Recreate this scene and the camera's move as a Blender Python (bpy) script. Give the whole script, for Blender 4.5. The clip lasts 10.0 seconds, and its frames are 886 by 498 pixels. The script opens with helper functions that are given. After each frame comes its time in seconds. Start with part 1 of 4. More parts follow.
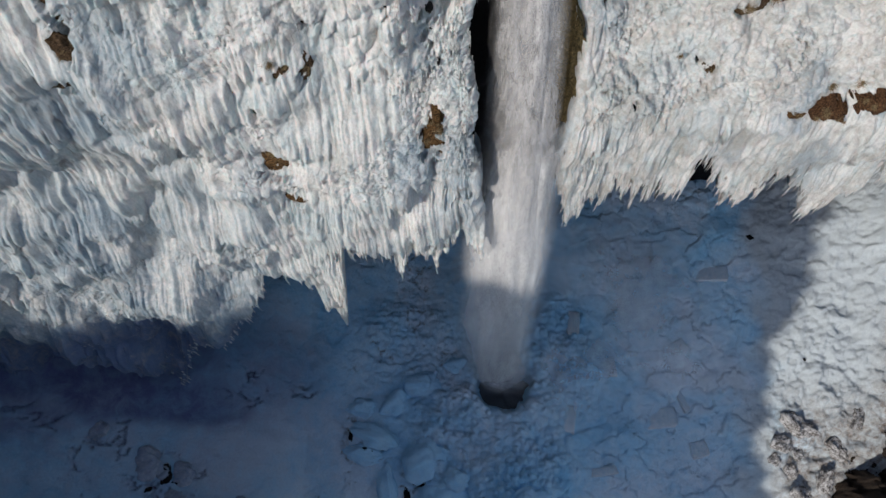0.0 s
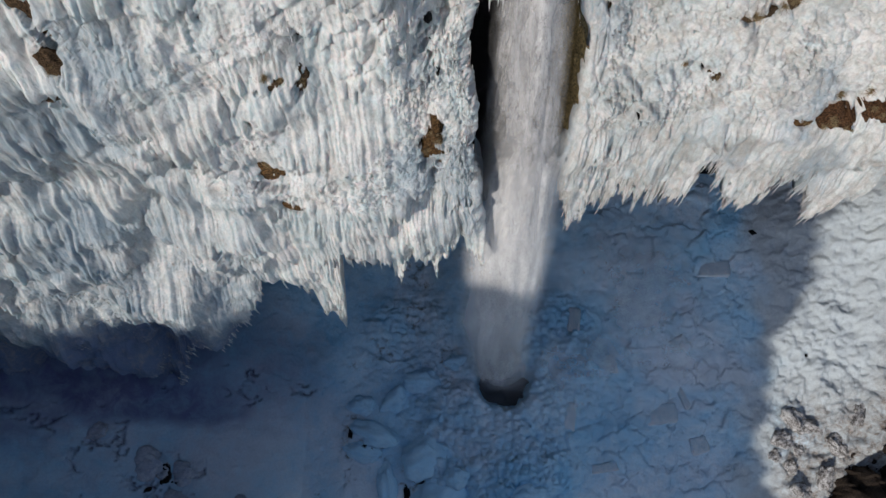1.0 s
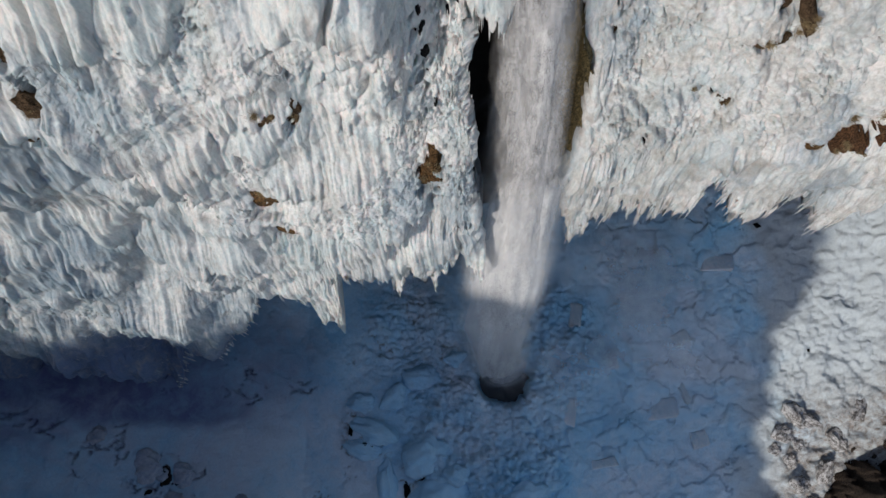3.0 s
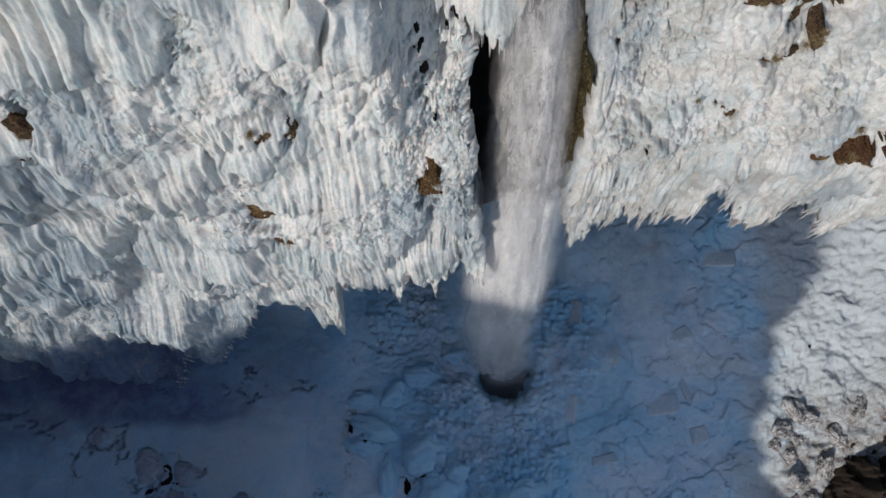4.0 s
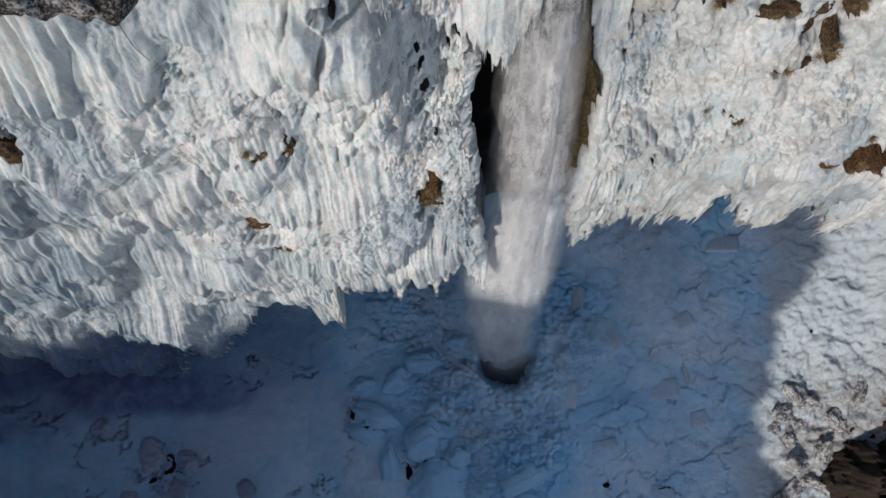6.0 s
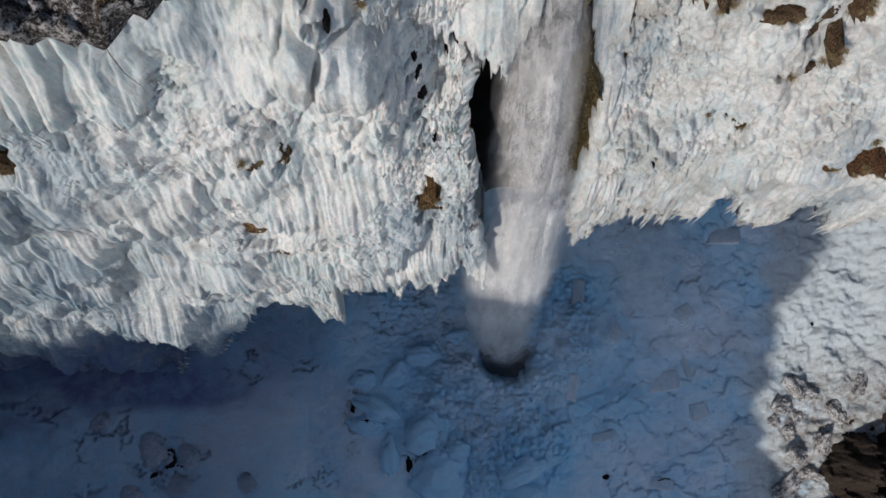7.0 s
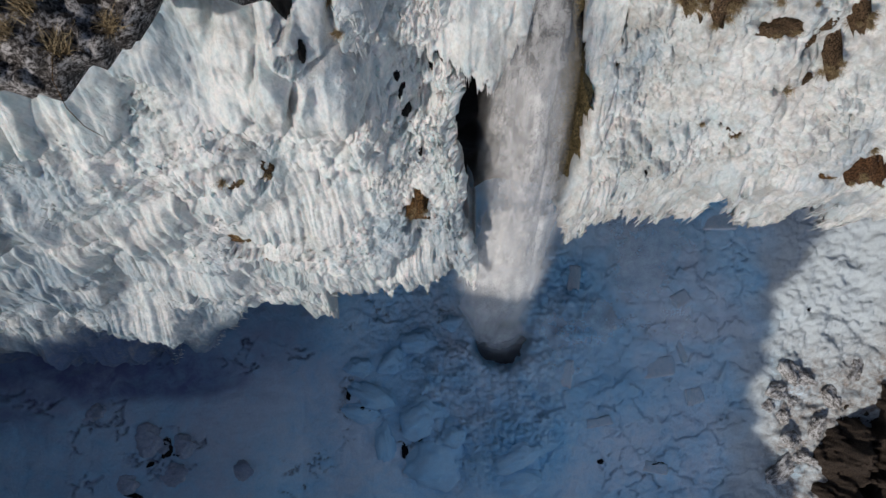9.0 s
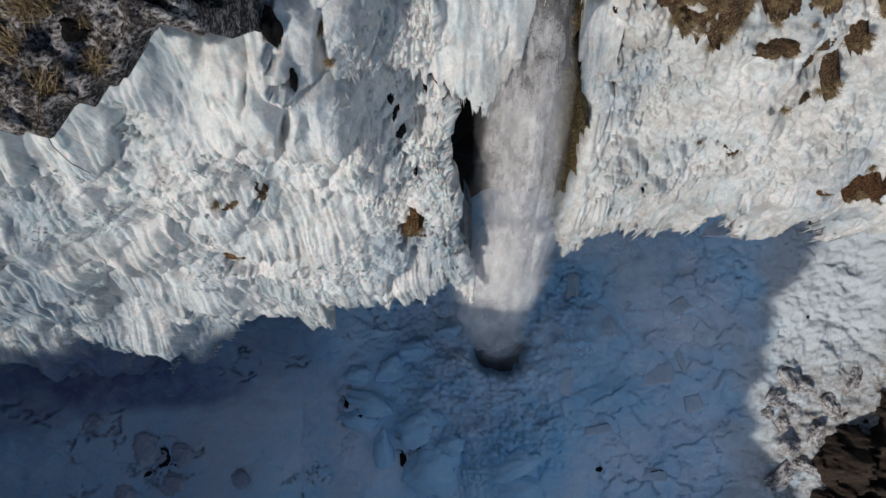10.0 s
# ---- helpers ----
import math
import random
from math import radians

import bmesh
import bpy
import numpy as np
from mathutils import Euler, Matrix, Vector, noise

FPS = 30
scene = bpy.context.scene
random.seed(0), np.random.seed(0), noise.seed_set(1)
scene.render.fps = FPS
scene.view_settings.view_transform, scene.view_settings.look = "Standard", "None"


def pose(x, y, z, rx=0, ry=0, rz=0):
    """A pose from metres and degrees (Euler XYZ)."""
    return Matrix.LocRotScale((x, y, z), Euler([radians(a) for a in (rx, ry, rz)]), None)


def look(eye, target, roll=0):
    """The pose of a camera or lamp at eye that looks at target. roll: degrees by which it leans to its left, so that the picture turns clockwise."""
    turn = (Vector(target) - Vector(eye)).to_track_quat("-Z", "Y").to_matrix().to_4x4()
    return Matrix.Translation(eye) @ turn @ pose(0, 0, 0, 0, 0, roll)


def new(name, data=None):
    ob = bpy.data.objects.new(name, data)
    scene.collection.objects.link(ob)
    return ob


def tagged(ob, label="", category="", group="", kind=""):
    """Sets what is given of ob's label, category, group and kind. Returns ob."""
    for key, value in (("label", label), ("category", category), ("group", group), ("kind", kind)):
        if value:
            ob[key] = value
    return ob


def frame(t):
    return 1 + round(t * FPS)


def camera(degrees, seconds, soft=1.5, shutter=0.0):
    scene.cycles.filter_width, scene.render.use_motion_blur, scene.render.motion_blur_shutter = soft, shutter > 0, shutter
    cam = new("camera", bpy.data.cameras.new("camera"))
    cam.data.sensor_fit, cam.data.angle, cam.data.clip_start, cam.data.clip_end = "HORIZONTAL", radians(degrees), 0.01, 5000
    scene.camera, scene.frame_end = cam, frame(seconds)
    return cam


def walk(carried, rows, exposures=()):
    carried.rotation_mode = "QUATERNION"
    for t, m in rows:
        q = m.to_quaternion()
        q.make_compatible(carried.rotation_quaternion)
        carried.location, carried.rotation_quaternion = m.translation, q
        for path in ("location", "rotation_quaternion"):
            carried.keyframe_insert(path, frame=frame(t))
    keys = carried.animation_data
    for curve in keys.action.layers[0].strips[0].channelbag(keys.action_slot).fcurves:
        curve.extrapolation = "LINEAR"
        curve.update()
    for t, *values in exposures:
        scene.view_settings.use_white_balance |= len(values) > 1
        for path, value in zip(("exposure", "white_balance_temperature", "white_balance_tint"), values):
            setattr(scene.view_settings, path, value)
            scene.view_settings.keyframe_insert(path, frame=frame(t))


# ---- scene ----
cam = camera(62.9, 10.0)
METRES, EYE, TILT, LEAN, TURN = 16.0, 88.0, -68.6, 1.5, 0.0
ROWS = [
    (0.0, 0.0, 0.0, 0.0, -0.0, 0.0, 0.0),
    (0.5, 0.0017, 0.0248, 0.0585, 0.02, -0.77, -0.0),
    (1.0, 0.0033, 0.0465, 0.1151, 0.03, -1.49, 0.01),
    (1.5, 0.0061, 0.0689, 0.1778, 0.06, -2.26, 0.02),
    (2.0, 0.0085, 0.0898, 0.2377, 0.09, -2.97, 0.02),
    (2.5, 0.0119, 0.1126, 0.3038, 0.11, -3.75, 0.04),
    (3.0, 0.0142, 0.1326, 0.3632, 0.14, -4.47, 0.06),
    (4.5, 0.0181, 0.1901, 0.5266, 0.2, -6.7, 0.12),
    (5.0, 0.0177, 0.2037, 0.5666, 0.22, -7.4, 0.12),
    (5.5, 0.0172, 0.218, 0.6063, 0.25, -8.15, 0.12),
    (7.0, 0.0259, 0.2682, 0.7196, 0.35, -10.26, 0.2),
    (7.5, 0.0349, 0.2842, 0.7554, 0.39, -10.94, 0.21),
    (8.0, 0.048, 0.302, 0.7926, 0.41, -11.67, 0.23),
    (8.5, 0.0601, 0.3195, 0.8265, 0.42, -12.34, 0.24),
    (9.0, 0.0711, 0.3358, 0.862, 0.44, -12.91, 0.28),
    (9.5, 0.0797, 0.3487, 0.8935, 0.44, -12.95, 0.29),
    (10.0, 0.0865, 0.3613, 0.9217, 0.46, -12.99, 0.3),
]
walk(cam, [(t, pose(0, 0, EYE, TILT, LEAN, TURN) @ pose(METRES * x, METRES * y, METRES * z, 90 + pitch, roll, yaw)) for t, x, y, z, yaw, pitch, roll in ROWS])

# ---- light ----
SUN_EL, SUN_X, SUN_Y = 34.0, -0.6, -0.8
SUN_STRENGTH, SKY_STRENGTH = 2.55, 0.108
world = bpy.data.worlds.new("sky")
scene.world = world
world.use_nodes = True
wn = world.node_tree.nodes
sky = wn.new("ShaderNodeTexSky")
sky.sky_type, sky.sun_disc = "NISHITA", False
sky.sun_elevation, sky.sun_rotation = radians(SUN_EL), math.atan2(SUN_X, SUN_Y)
world.node_tree.links.new(sky.outputs[0], wn["Background"].inputs[0])
wn["Background"].inputs[1].default_value = SKY_STRENGTH
sun = new("sun", bpy.data.lights.new("sun", "SUN"))
sun.data.energy, sun.data.angle, sun.data.color = SUN_STRENGTH, radians(1.1), (1.0, 0.95, 0.88)
TO_SUN = Vector((SUN_X, SUN_Y, math.hypot(SUN_X, SUN_Y) * math.tan(radians(SUN_EL)))).normalized()
sun.matrix_world = look((-60, -100, 160), Vector((-60, -100, 160)) - TO_SUN)
scene.view_settings.exposure = 0.0


# ---- numbers in the grain of the place ----
def hash01(i, j, seed):
    """A random number from 0 to 1 for each whole-number cell."""
    n = (i.astype(np.int64) * 374761393 + j.astype(np.int64) * 668265263 + seed * 1442695041) & 0xFFFFFFFF
    n = ((n ^ (n >> 13)) * 1274126177) & 0xFFFFFFFF
    n = ((n ^ (n >> 16)) * 2246822519) & 0xFFFFFFFF
    return ((n ^ (n >> 15)) & 0xFFFFFF) / float(0xFFFFFF)


def vnoise(x, y, seed=0):
    """Smooth noise from -1 to 1."""
    i, j = np.floor(x), np.floor(y)
    fx, fy = x - i, y - j
    fx, fy = fx * fx * fx * (fx * (fx * 6 - 15) + 10), fy * fy * fy * (fy * (fy * 6 - 15) + 10)
    a, b = hash01(i, j, seed), hash01(i + 1, j, seed)
    c, d = hash01(i, j + 1, seed), hash01(i + 1, j + 1, seed)
    return 2 * ((a * (1 - fx) + b * fx) * (1 - fy) + (c * (1 - fx) + d * fx) * fy) - 1


def fbm(x, y, seed=0, octaves=4, gain=0.5):
    total, amp = 0 * x, 1.0
    for k in range(octaves):
        total = total + amp * vnoise(x * 2**k + 17.3 * k, y * 2**k - 9.1 * k, seed + k)
        amp *= gain
    return total


def cells(x, y, seed=0, jitter=0.9):
    """Distances to the nearest and the second nearest of scattered points, and a random number of the nearest."""
    i, j = np.floor(x), np.floor(y)
    f1, f2, who = np.full(x.shape, 9.0), np.full(x.shape, 9.0), np.zeros(x.shape)
    for di in (-1, 0, 1):
        for dj in (-1, 0, 1):
            a, b = i + di, j + dj
            px = a + 0.5 + jitter * (hash01(a, b, seed) - 0.5)
            py = b + 0.5 + jitter * (hash01(a, b, seed + 71) - 0.5)
            d = np.hypot(px - x, py - y)
            near = d < f1
            f2 = np.where(near, f1, np.minimum(f2, d))
            who = np.where(near, hash01(a, b, seed + 5), who)
            f1 = np.where(near, d, f1)
    return f1, f2, who


def step(a, b, x):
    t = np.clip((x - a) / (b - a), 0, 1)
    return t * t * (3 - 2 * t)


def teeth(x, width, seed, sharp=1.3):
    """A row of hanging points of uneven length, 0 to 1, along x."""
    w = x / width + 0.6 * vnoise(x / width * 0.37, 0 * x, seed + 3)
    i = np.floor(w)
    mid = 0.5 + 0.3 * (hash01(i, 0 * i, seed + 1) - 0.5)
    f = w - i
    tent = np.where(f < mid, f / mid, (1 - f) / (1 - mid))
    return (0.25 + 0.75 * hash01(i, 0 * i, seed)) * np.clip(tent, 0, 1) ** sharp


# ---- materials ----
def nodes_of(name):
    m = bpy.data.materials.new(name)
    m.use_nodes = True
    t = m.node_tree
    return m, t, t.nodes["Principled BSDF"]


def noise_at(t, scale, stretch=(1, 1, 1), detail=6.0, rough=0.6, warp=0.0, space="Object"):
    n, c, mp = t.nodes.new("ShaderNodeTexNoise"), t.nodes.new("ShaderNodeTexCoord"), t.nodes.new("ShaderNodeMapping")
    mp.inputs["Scale"].default_value = stretch
    t.links.new(c.outputs[space], mp.inputs[0])
    t.links.new(mp.outputs[0], n.inputs["Vector"])
    n.inputs["Scale"].default_value, n.inputs["Detail"].default_value = scale, detail
    n.inputs["Roughness"].default_value, n.inputs["Distortion"].default_value = rough, warp
    return n.outputs["Fac"]


def ramp(t, fac, stops):
    r = t.nodes.new("ShaderNodeValToRGB")
    while len(r.color_ramp.elements) < len(stops):
        r.color_ramp.elements.new(0.5)
    for e, (p, c) in zip(r.color_ramp.elements, stops):
        e.position, e.color = p, (*c, 1) if len(c) == 3 else c
    t.links.new(fac, r.inputs[0])
    return r.outputs[0]


def mix(t, fac, a, b, how="MIX"):
    m = t.nodes.new("ShaderNodeMix")
    m.data_type, m.blend_type = "RGBA", how
    for v, s in ((fac, 0), (a, 6), (b, 7)):
        if isinstance(v, (int, float)):
            m.inputs[s].default_value = v
        elif isinstance(v, tuple):
            m.inputs[s].default_value = (*v, 1)
        else:
            t.links.new(v, m.inputs[s])
    return m.outputs[2]


def maths(t, how, a, b=0.0, clamp=False):
    m = t.nodes.new("ShaderNodeMath")
    m.operation, m.use_clamp = how, clamp
    for v, s in ((a, 0), (b, 1)):
        if isinstance(v, (int, float)):
            m.inputs[s].default_value = v
        else:
            t.links.new(v, m.inputs[s])
    return m.outputs[0]


def bumps(t, p, pairs):
    """Relief from (height, strength, metres) pairs, one upon another."""
    last = None
    for h, strength, metres in pairs:
        b = t.nodes.new("ShaderNodeBump")
        b.inputs["Strength"].default_value, b.inputs["Distance"].default_value = strength, metres
        t.links.new(h, b.inputs["Height"])
        if last:
            t.links.new(last, b.inputs["Normal"])
        last = b.outputs[0]
    t.links.new(last, p.inputs["Normal"])


def ice_material(name, white, blue, stain, stain_from, vertical=0.12, gloss=0.35):
    """Frozen spray: white rime over bluish water ice, a little soil in it."""
    m, t, p = nodes_of(name)
    big = noise_at(t, 0.35, (1, 1, 0.5), 5, 0.6, 0.4)
    flow = noise_at(t, 2.6, (1, 1, vertical), 6, 0.65, 0.3)
    fine = noise_at(t, 7.0, (1, 1, min(1.0, 0.4 + vertical)), 6, 0.7)
    dirt = noise_at(t, 0.5, (1, 1, 0.7), 8, 0.72, 0.8)
    grit = noise_at(t, 2.2, (1, 1, 0.5), 8, 0.75, 0.6)
    dirt = maths(t, "ADD", maths(t, "MULTIPLY", dirt, 0.6), maths(t, "MULTIPLY", grit, 0.4))
    body = maths(t, "ADD", maths(t, "MULTIPLY", big, 0.62), maths(t, "MULTIPLY", flow, 0.38))
    streak = noise_at(t, 5.5, (1, 1, vertical * 0.5), 5, 0.7, 0.15)
    body = maths(t, "ADD", maths(t, "MULTIPLY", body, 0.75), maths(t, "MULTIPLY", streak, 0.25))
    col = ramp(t, body, [(0.43, blue), (0.55, white)])
    # Clear ice tint, which also carries painted shade; values over 1 are shade alone.
    clear = t.nodes.new("ShaderNodeAttribute")
    clear.attribute_name = "clear_and_shade"
    veins = ramp(t, maths(t, "ADD", maths(t, "MULTIPLY", big, 0.4), maths(t, "MULTIPLY", flow, 0.6)), [(0.44, (1, 1, 1)), (0.62, (0.28, 0.28, 0.28))])
    hem_shade = maths(t, "SUBTRACT", clear.outputs["Fac"], 1.0, True)
    col = mix(t, maths(t, "ADD", maths(t, "MULTIPLY", clear.outputs["Fac"], veins), hem_shade, True), col, (0.25, 0.325, 0.40))
    col = mix(t, hem_shade, col, (0.11, 0.15, 0.28))
    col = mix(t, ramp(t, dirt, [(stain_from, (0, 0, 0)), (stain_from + 0.16, (0.7, 0.7, 0.7))]), col, stain)
    col = mix(t, 0.5, col, ramp(t, fine, [(0.34, (0.68, 0.70, 0.72)), (0.56, (1, 1, 1))]), "MULTIPLY")
    t.links.new(col, p.inputs["Base Color"])
    t.links.new(ramp(t, body, [(0.42, (gloss,) * 3), (0.6, (0.75,) * 3)]), p.inputs["Roughness"])
    p.inputs["Specular IOR Level"].default_value = 0.35
    p.inputs["Subsurface Weight"].default_value, p.inputs["Subsurface Scale"].default_value = 0.5, 0.25
    p.inputs["Subsurface Radius"].default_value = (0.6, 0.9, 1.0)
    bumps(t, p, [(flow, 0.5, 0.14), (streak, 0.6, 0.10), (fine, 0.85, 0.075), (noise_at(t, 20, (1, 1, 0.5), 5, 0.75), 0.65, 0.03)])
    return m


ICE = ice_material("frozen_spray", (0.85, 0.835, 0.81), (0.61, 0.67, 0.68), (0.39, 0.365, 0.335), 0.485, 0.10)
RIME = ice_material("soiled_rime", (0.77, 0.76, 0.74), (0.56, 0.605, 0.615), (0.36, 0.32, 0.275), 0.455, 0.4)
ICICLE = ice_material("icicle_ice", (0.76, 0.755, 0.74), (0.60, 0.655, 0.67), (0.6, 0.56, 0.5), 0.68, 0.06, 0.22)


def pool_material():
    m, t, p = nodes_of("basin_snow_and_ice")
    big = noise_at(t, 0.07, (1, 1, 1), 5, 0.55, 0.6)
    mid = noise_at(t, 0.6, (1, 1, 1), 7, 0.65, 0.4)
    fine = noise_at(t, 4.0, (1, 1, 1), 7, 0.72)
    body = maths(t, "ADD", maths(t, "MULTIPLY", big, 0.7), maths(t, "MULTIPLY", mid, 0.3))
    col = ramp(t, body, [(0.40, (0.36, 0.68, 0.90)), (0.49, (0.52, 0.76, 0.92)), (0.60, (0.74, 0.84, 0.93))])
    # Neutral hue of the sunlit right side is painted over the blue here.
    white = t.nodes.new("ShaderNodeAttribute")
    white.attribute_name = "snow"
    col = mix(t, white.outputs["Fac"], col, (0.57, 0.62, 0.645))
    col = mix(t, 0.4, col, ramp(t, fine, [(0.32, (0.66, 0.68, 0.72)), (0.6, (1, 1, 1))]), "MULTIPLY")
    # Brown soil colour; the crack lines of the floor take it too.
    soil = t.nodes.new("ShaderNodeAttribute")
    soil.attribute_name = "soil"
    dirt = maths(t, "MULTIPLY", soil.outputs["Fac"], ramp(t, noise_at(t, 0.9, (1, 1, 1), 8, 0.75, 0.6), [(0.38, (0, 0, 0)), (0.6, (1, 1, 1))]))
    col = mix(t, dirt, col, ramp(t, fine, [(0.35, (0.10, 0.075, 0.06)), (0.65, (0.36, 0.30, 0.26))]))
    # Dark blue mixed in on the left paints the floor's deep shade.
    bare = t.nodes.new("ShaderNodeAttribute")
    bare.attribute_name = "left_shade"
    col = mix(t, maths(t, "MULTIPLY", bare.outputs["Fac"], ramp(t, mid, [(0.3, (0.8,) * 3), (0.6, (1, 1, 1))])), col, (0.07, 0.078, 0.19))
    t.links.new(col, p.inputs["Base Color"])
    p.inputs["Roughness"].default_value = 0.7
    p.inputs["Specular IOR Level"].default_value = 0.3
    bumps(t, p, [(mid, 0.5, 0.5), (fine, 0.65, 0.22), (noise_at(t, 12, (1, 1, 1), 5, 0.7), 0.55, 0.07)])
    return m


POOL = pool_material()


def rock_material(name, dark, light, frost, frost_from, scale=1.0, rough=0.85):
    m, t, p = nodes_of(name)
    a = noise_at(t, 1.3 * scale, (1, 1, 1.4), 8, 0.7, 0.5)
    b = noise_at(t, 7.0 * scale, (1, 1, 1), 8, 0.75)
    col = mix(t, ramp(t, b, [(0.42, (0, 0, 0)), (0.60, (1, 1, 1))]), dark, light)
    both = maths(t, "ADD", maths(t, "MULTIPLY", a, 0.5), maths(t, "MULTIPLY", b, 0.5))
    col = mix(t, ramp(t, both, [(frost_from, (0, 0, 0)), (frost_from + 0.10, (1, 1, 1))]), col, frost)
    t.links.new(col, p.inputs["Base Color"])
    p.inputs["Roughness"].default_value = rough
    p.inputs["Specular IOR Level"].default_value = 0.15
    bumps(t, p, [(a, 0.8, 0.3), (b, 0.8, 0.08), (noise_at(t, 30 * scale, (1, 1, 1), 4, 0.7), 0.5, 0.02)])
    return m


SLAB = ice_material('slab_ice', (0.74, 0.77, 0.80), (0.50, 0.63, 0.72), (0.5, 0.5, 0.5), 0.75, 1.0, 0.4)
STONE = rock_material('frosted_boulder', (0.11, 0.098, 0.093), (0.27, 0.245, 0.23), (0.60, 0.59, 0.585), 0.455, 0.6)
# Darker ice for the left boulders, with their deep shade in the colour.
SHADEBALL = ice_material("shade_blue_ice", (0.36, 0.385, 0.46), (0.25, 0.29, 0.38), (0.1, 0.1, 0.12), 0.62, 1.0, 0.5)
FROSTED = rock_material("frosted_basalt", (0.016, 0.013, 0.012), (0.16, 0.14, 0.13), (0.60, 0.56, 0.545), 0.495, 1.2)
# Wet basalt made near-black, with the shade of gaps and clefts in its colour.
WET_SHADE = rock_material("wet_shaded_basalt", (0.003, 0.003, 0.004), (0.016, 0.014, 0.014), (0.10, 0.095, 0.09), 0.60, 1.6, 0.8)
BROWN = rock_material("brown_mossy_rock", (0.014, 0.009, 0.005), (0.23, 0.125, 0.05), (0.42, 0.36, 0.29), 0.66, 1.6)
RUSTY = rock_material("rusty_mossy_rock", (0.012, 0.007, 0.005), (0.19, 0.095, 0.045), (0.50, 0.44, 0.40), 0.60, 1.6)
OCHRE = rock_material("ochre_stained_rock", (0.04, 0.034, 0.018), (0.24, 0.18, 0.085), (0.46, 0.33, 0.16), 0.54, 1.3)
TURF = rock_material("dead_turf", (0.016, 0.011, 0.006), (0.20, 0.125, 0.072), (0.52, 0.47, 0.41), 0.575, 1.8, 0.95)
BANK = rock_material('brown_bank', (0.016, 0.012, 0.010), (0.075, 0.055, 0.042), (0.34, 0.31, 0.29), 0.62, 0.9)
CANYON = rock_material("canyon_basalt", (0.05, 0.045, 0.04), (0.17, 0.145, 0.12), (0.3, 0.27, 0.23), 0.56, 0.3)


def grass_material():
    m, t, p = nodes_of("dry_grass")
    info = t.nodes.new("ShaderNodeNewGeometry")
    col = ramp(t, info.outputs["Random Per Island"], [(0.0, (0.09, 0.058, 0.028)), (0.5, (0.22, 0.15, 0.07)), (1.0, (0.42, 0.32, 0.18))])
    t.links.new(col, p.inputs["Base Color"])
    p.inputs["Roughness"].default_value = 0.8
    return m


GRASS = grass_material()


def water_material(name, streak, lo, hi, colour):
    """Falling water broken to white drops: cover from a density stored on the sheet, torn by streaks."""
    m, t, p = nodes_of(name)
    d = t.nodes.new("ShaderNodeAttribute")
    d.attribute_name = "cover"
    n1 = noise_at(t, streak, (1, 1, 0.07), 7, 0.7, 0.2)
    n2 = noise_at(t, streak * 0.45, (1, 1, 0.22), 6, 0.65, 0.5)
    n3 = noise_at(t, streak * 9, (1, 1, 0.35), 3, 0.7)
    n = maths(t, "ADD", maths(t, "ADD", maths(t, "MULTIPLY", n1, 0.42), maths(t, "MULTIPLY", n2, 0.33)), maths(t, "MULTIPLY", n3, 0.25))
    cover = t.nodes.new("ShaderNodeMapRange")
    cover.inputs[1].default_value, cover.inputs[2].default_value = lo, hi
    t.links.new(n, cover.inputs[0])
    a = maths(t, "MULTIPLY", maths(t, "ADD", maths(t, "MULTIPLY", cover.outputs[0], 0.75), 0.25), d.outputs["Fac"], True)
    t.links.new(a, p.inputs["Alpha"])
    t.links.new(ramp(t, n1, [(0.35, tuple(c * 0.8 for c in colour)), (0.65, colour)]), p.inputs["Base Color"])
    p.inputs["Roughness"].default_value = 0.9
    p.inputs["Specular IOR Level"].default_value = 0.1
    return m


WATER = water_material("falling_water", 2.6, 0.42, 0.585, (0.80, 0.78, 0.775))
SPRAY = water_material("drifting_spray", 0.6, 0.30, 0.60, (0.93, 0.92, 0.92))
m_, t_, p_ = nodes_of("dark_plunge_water")
p_.inputs["Base Color"].default_value, p_.inputs["Roughness"].default_value = (0.09, 0.09, 0.095, 1), 0.5
bumps(t_, p_, [(noise_at(t_, 2.0, (1, 1, 1), 6, 0.7), 0.7, 0.15)])
PLUNGE = m_


# ---- building helpers ----
def mesh_of(name, verts, quads, material, smooth=True, tris=None):
    """A mesh from arrays of points and faces."""
    me = bpy.data.meshes.new(name)
    verts, quads = np.asarray(verts, np.float32).reshape(-1, 3), np.asarray(quads, np.int32)
    k = quads.shape[1]
    me.vertices.add(len(verts))
    me.vertices.foreach_set("co", verts.ravel())
    me.loops.add(quads.size)
    me.loops.foreach_set("vertex_index", quads.ravel())
    me.polygons.add(len(quads))
    me.polygons.foreach_set("loop_start", np.arange(0, quads.size, k, dtype=np.int32))
    me.polygons.foreach_set("use_smooth", np.full(len(quads), smooth))
    me.update(calc_edges=True)
    me.validate()
    me.materials.append(material)
    return me


def grid_quads(rows, cols, flip=False):
    i = np.arange(rows * cols).reshape(rows, cols)
    q = np.stack([i[:-1, :-1], i[:-1, 1:], i[1:, 1:], i[1:, :-1]], -1).reshape(-1, 4)
    return q[:, ::-1] if flip else q


def grid_thing(name, P, material, parent=None, flip=False, **values):
    """A sheet of points, rows by columns, as one object; values are stored on its points."""
    me = mesh_of(name, P, grid_quads(P.shape[0], P.shape[1], flip), material)
    for key, v in values.items():
        me.attributes.new(key, "FLOAT", "POINT").data.foreach_set("value", np.asarray(v, np.float32).ravel())
    ob = new(name, me)
    ob.parent = parent
    return ob


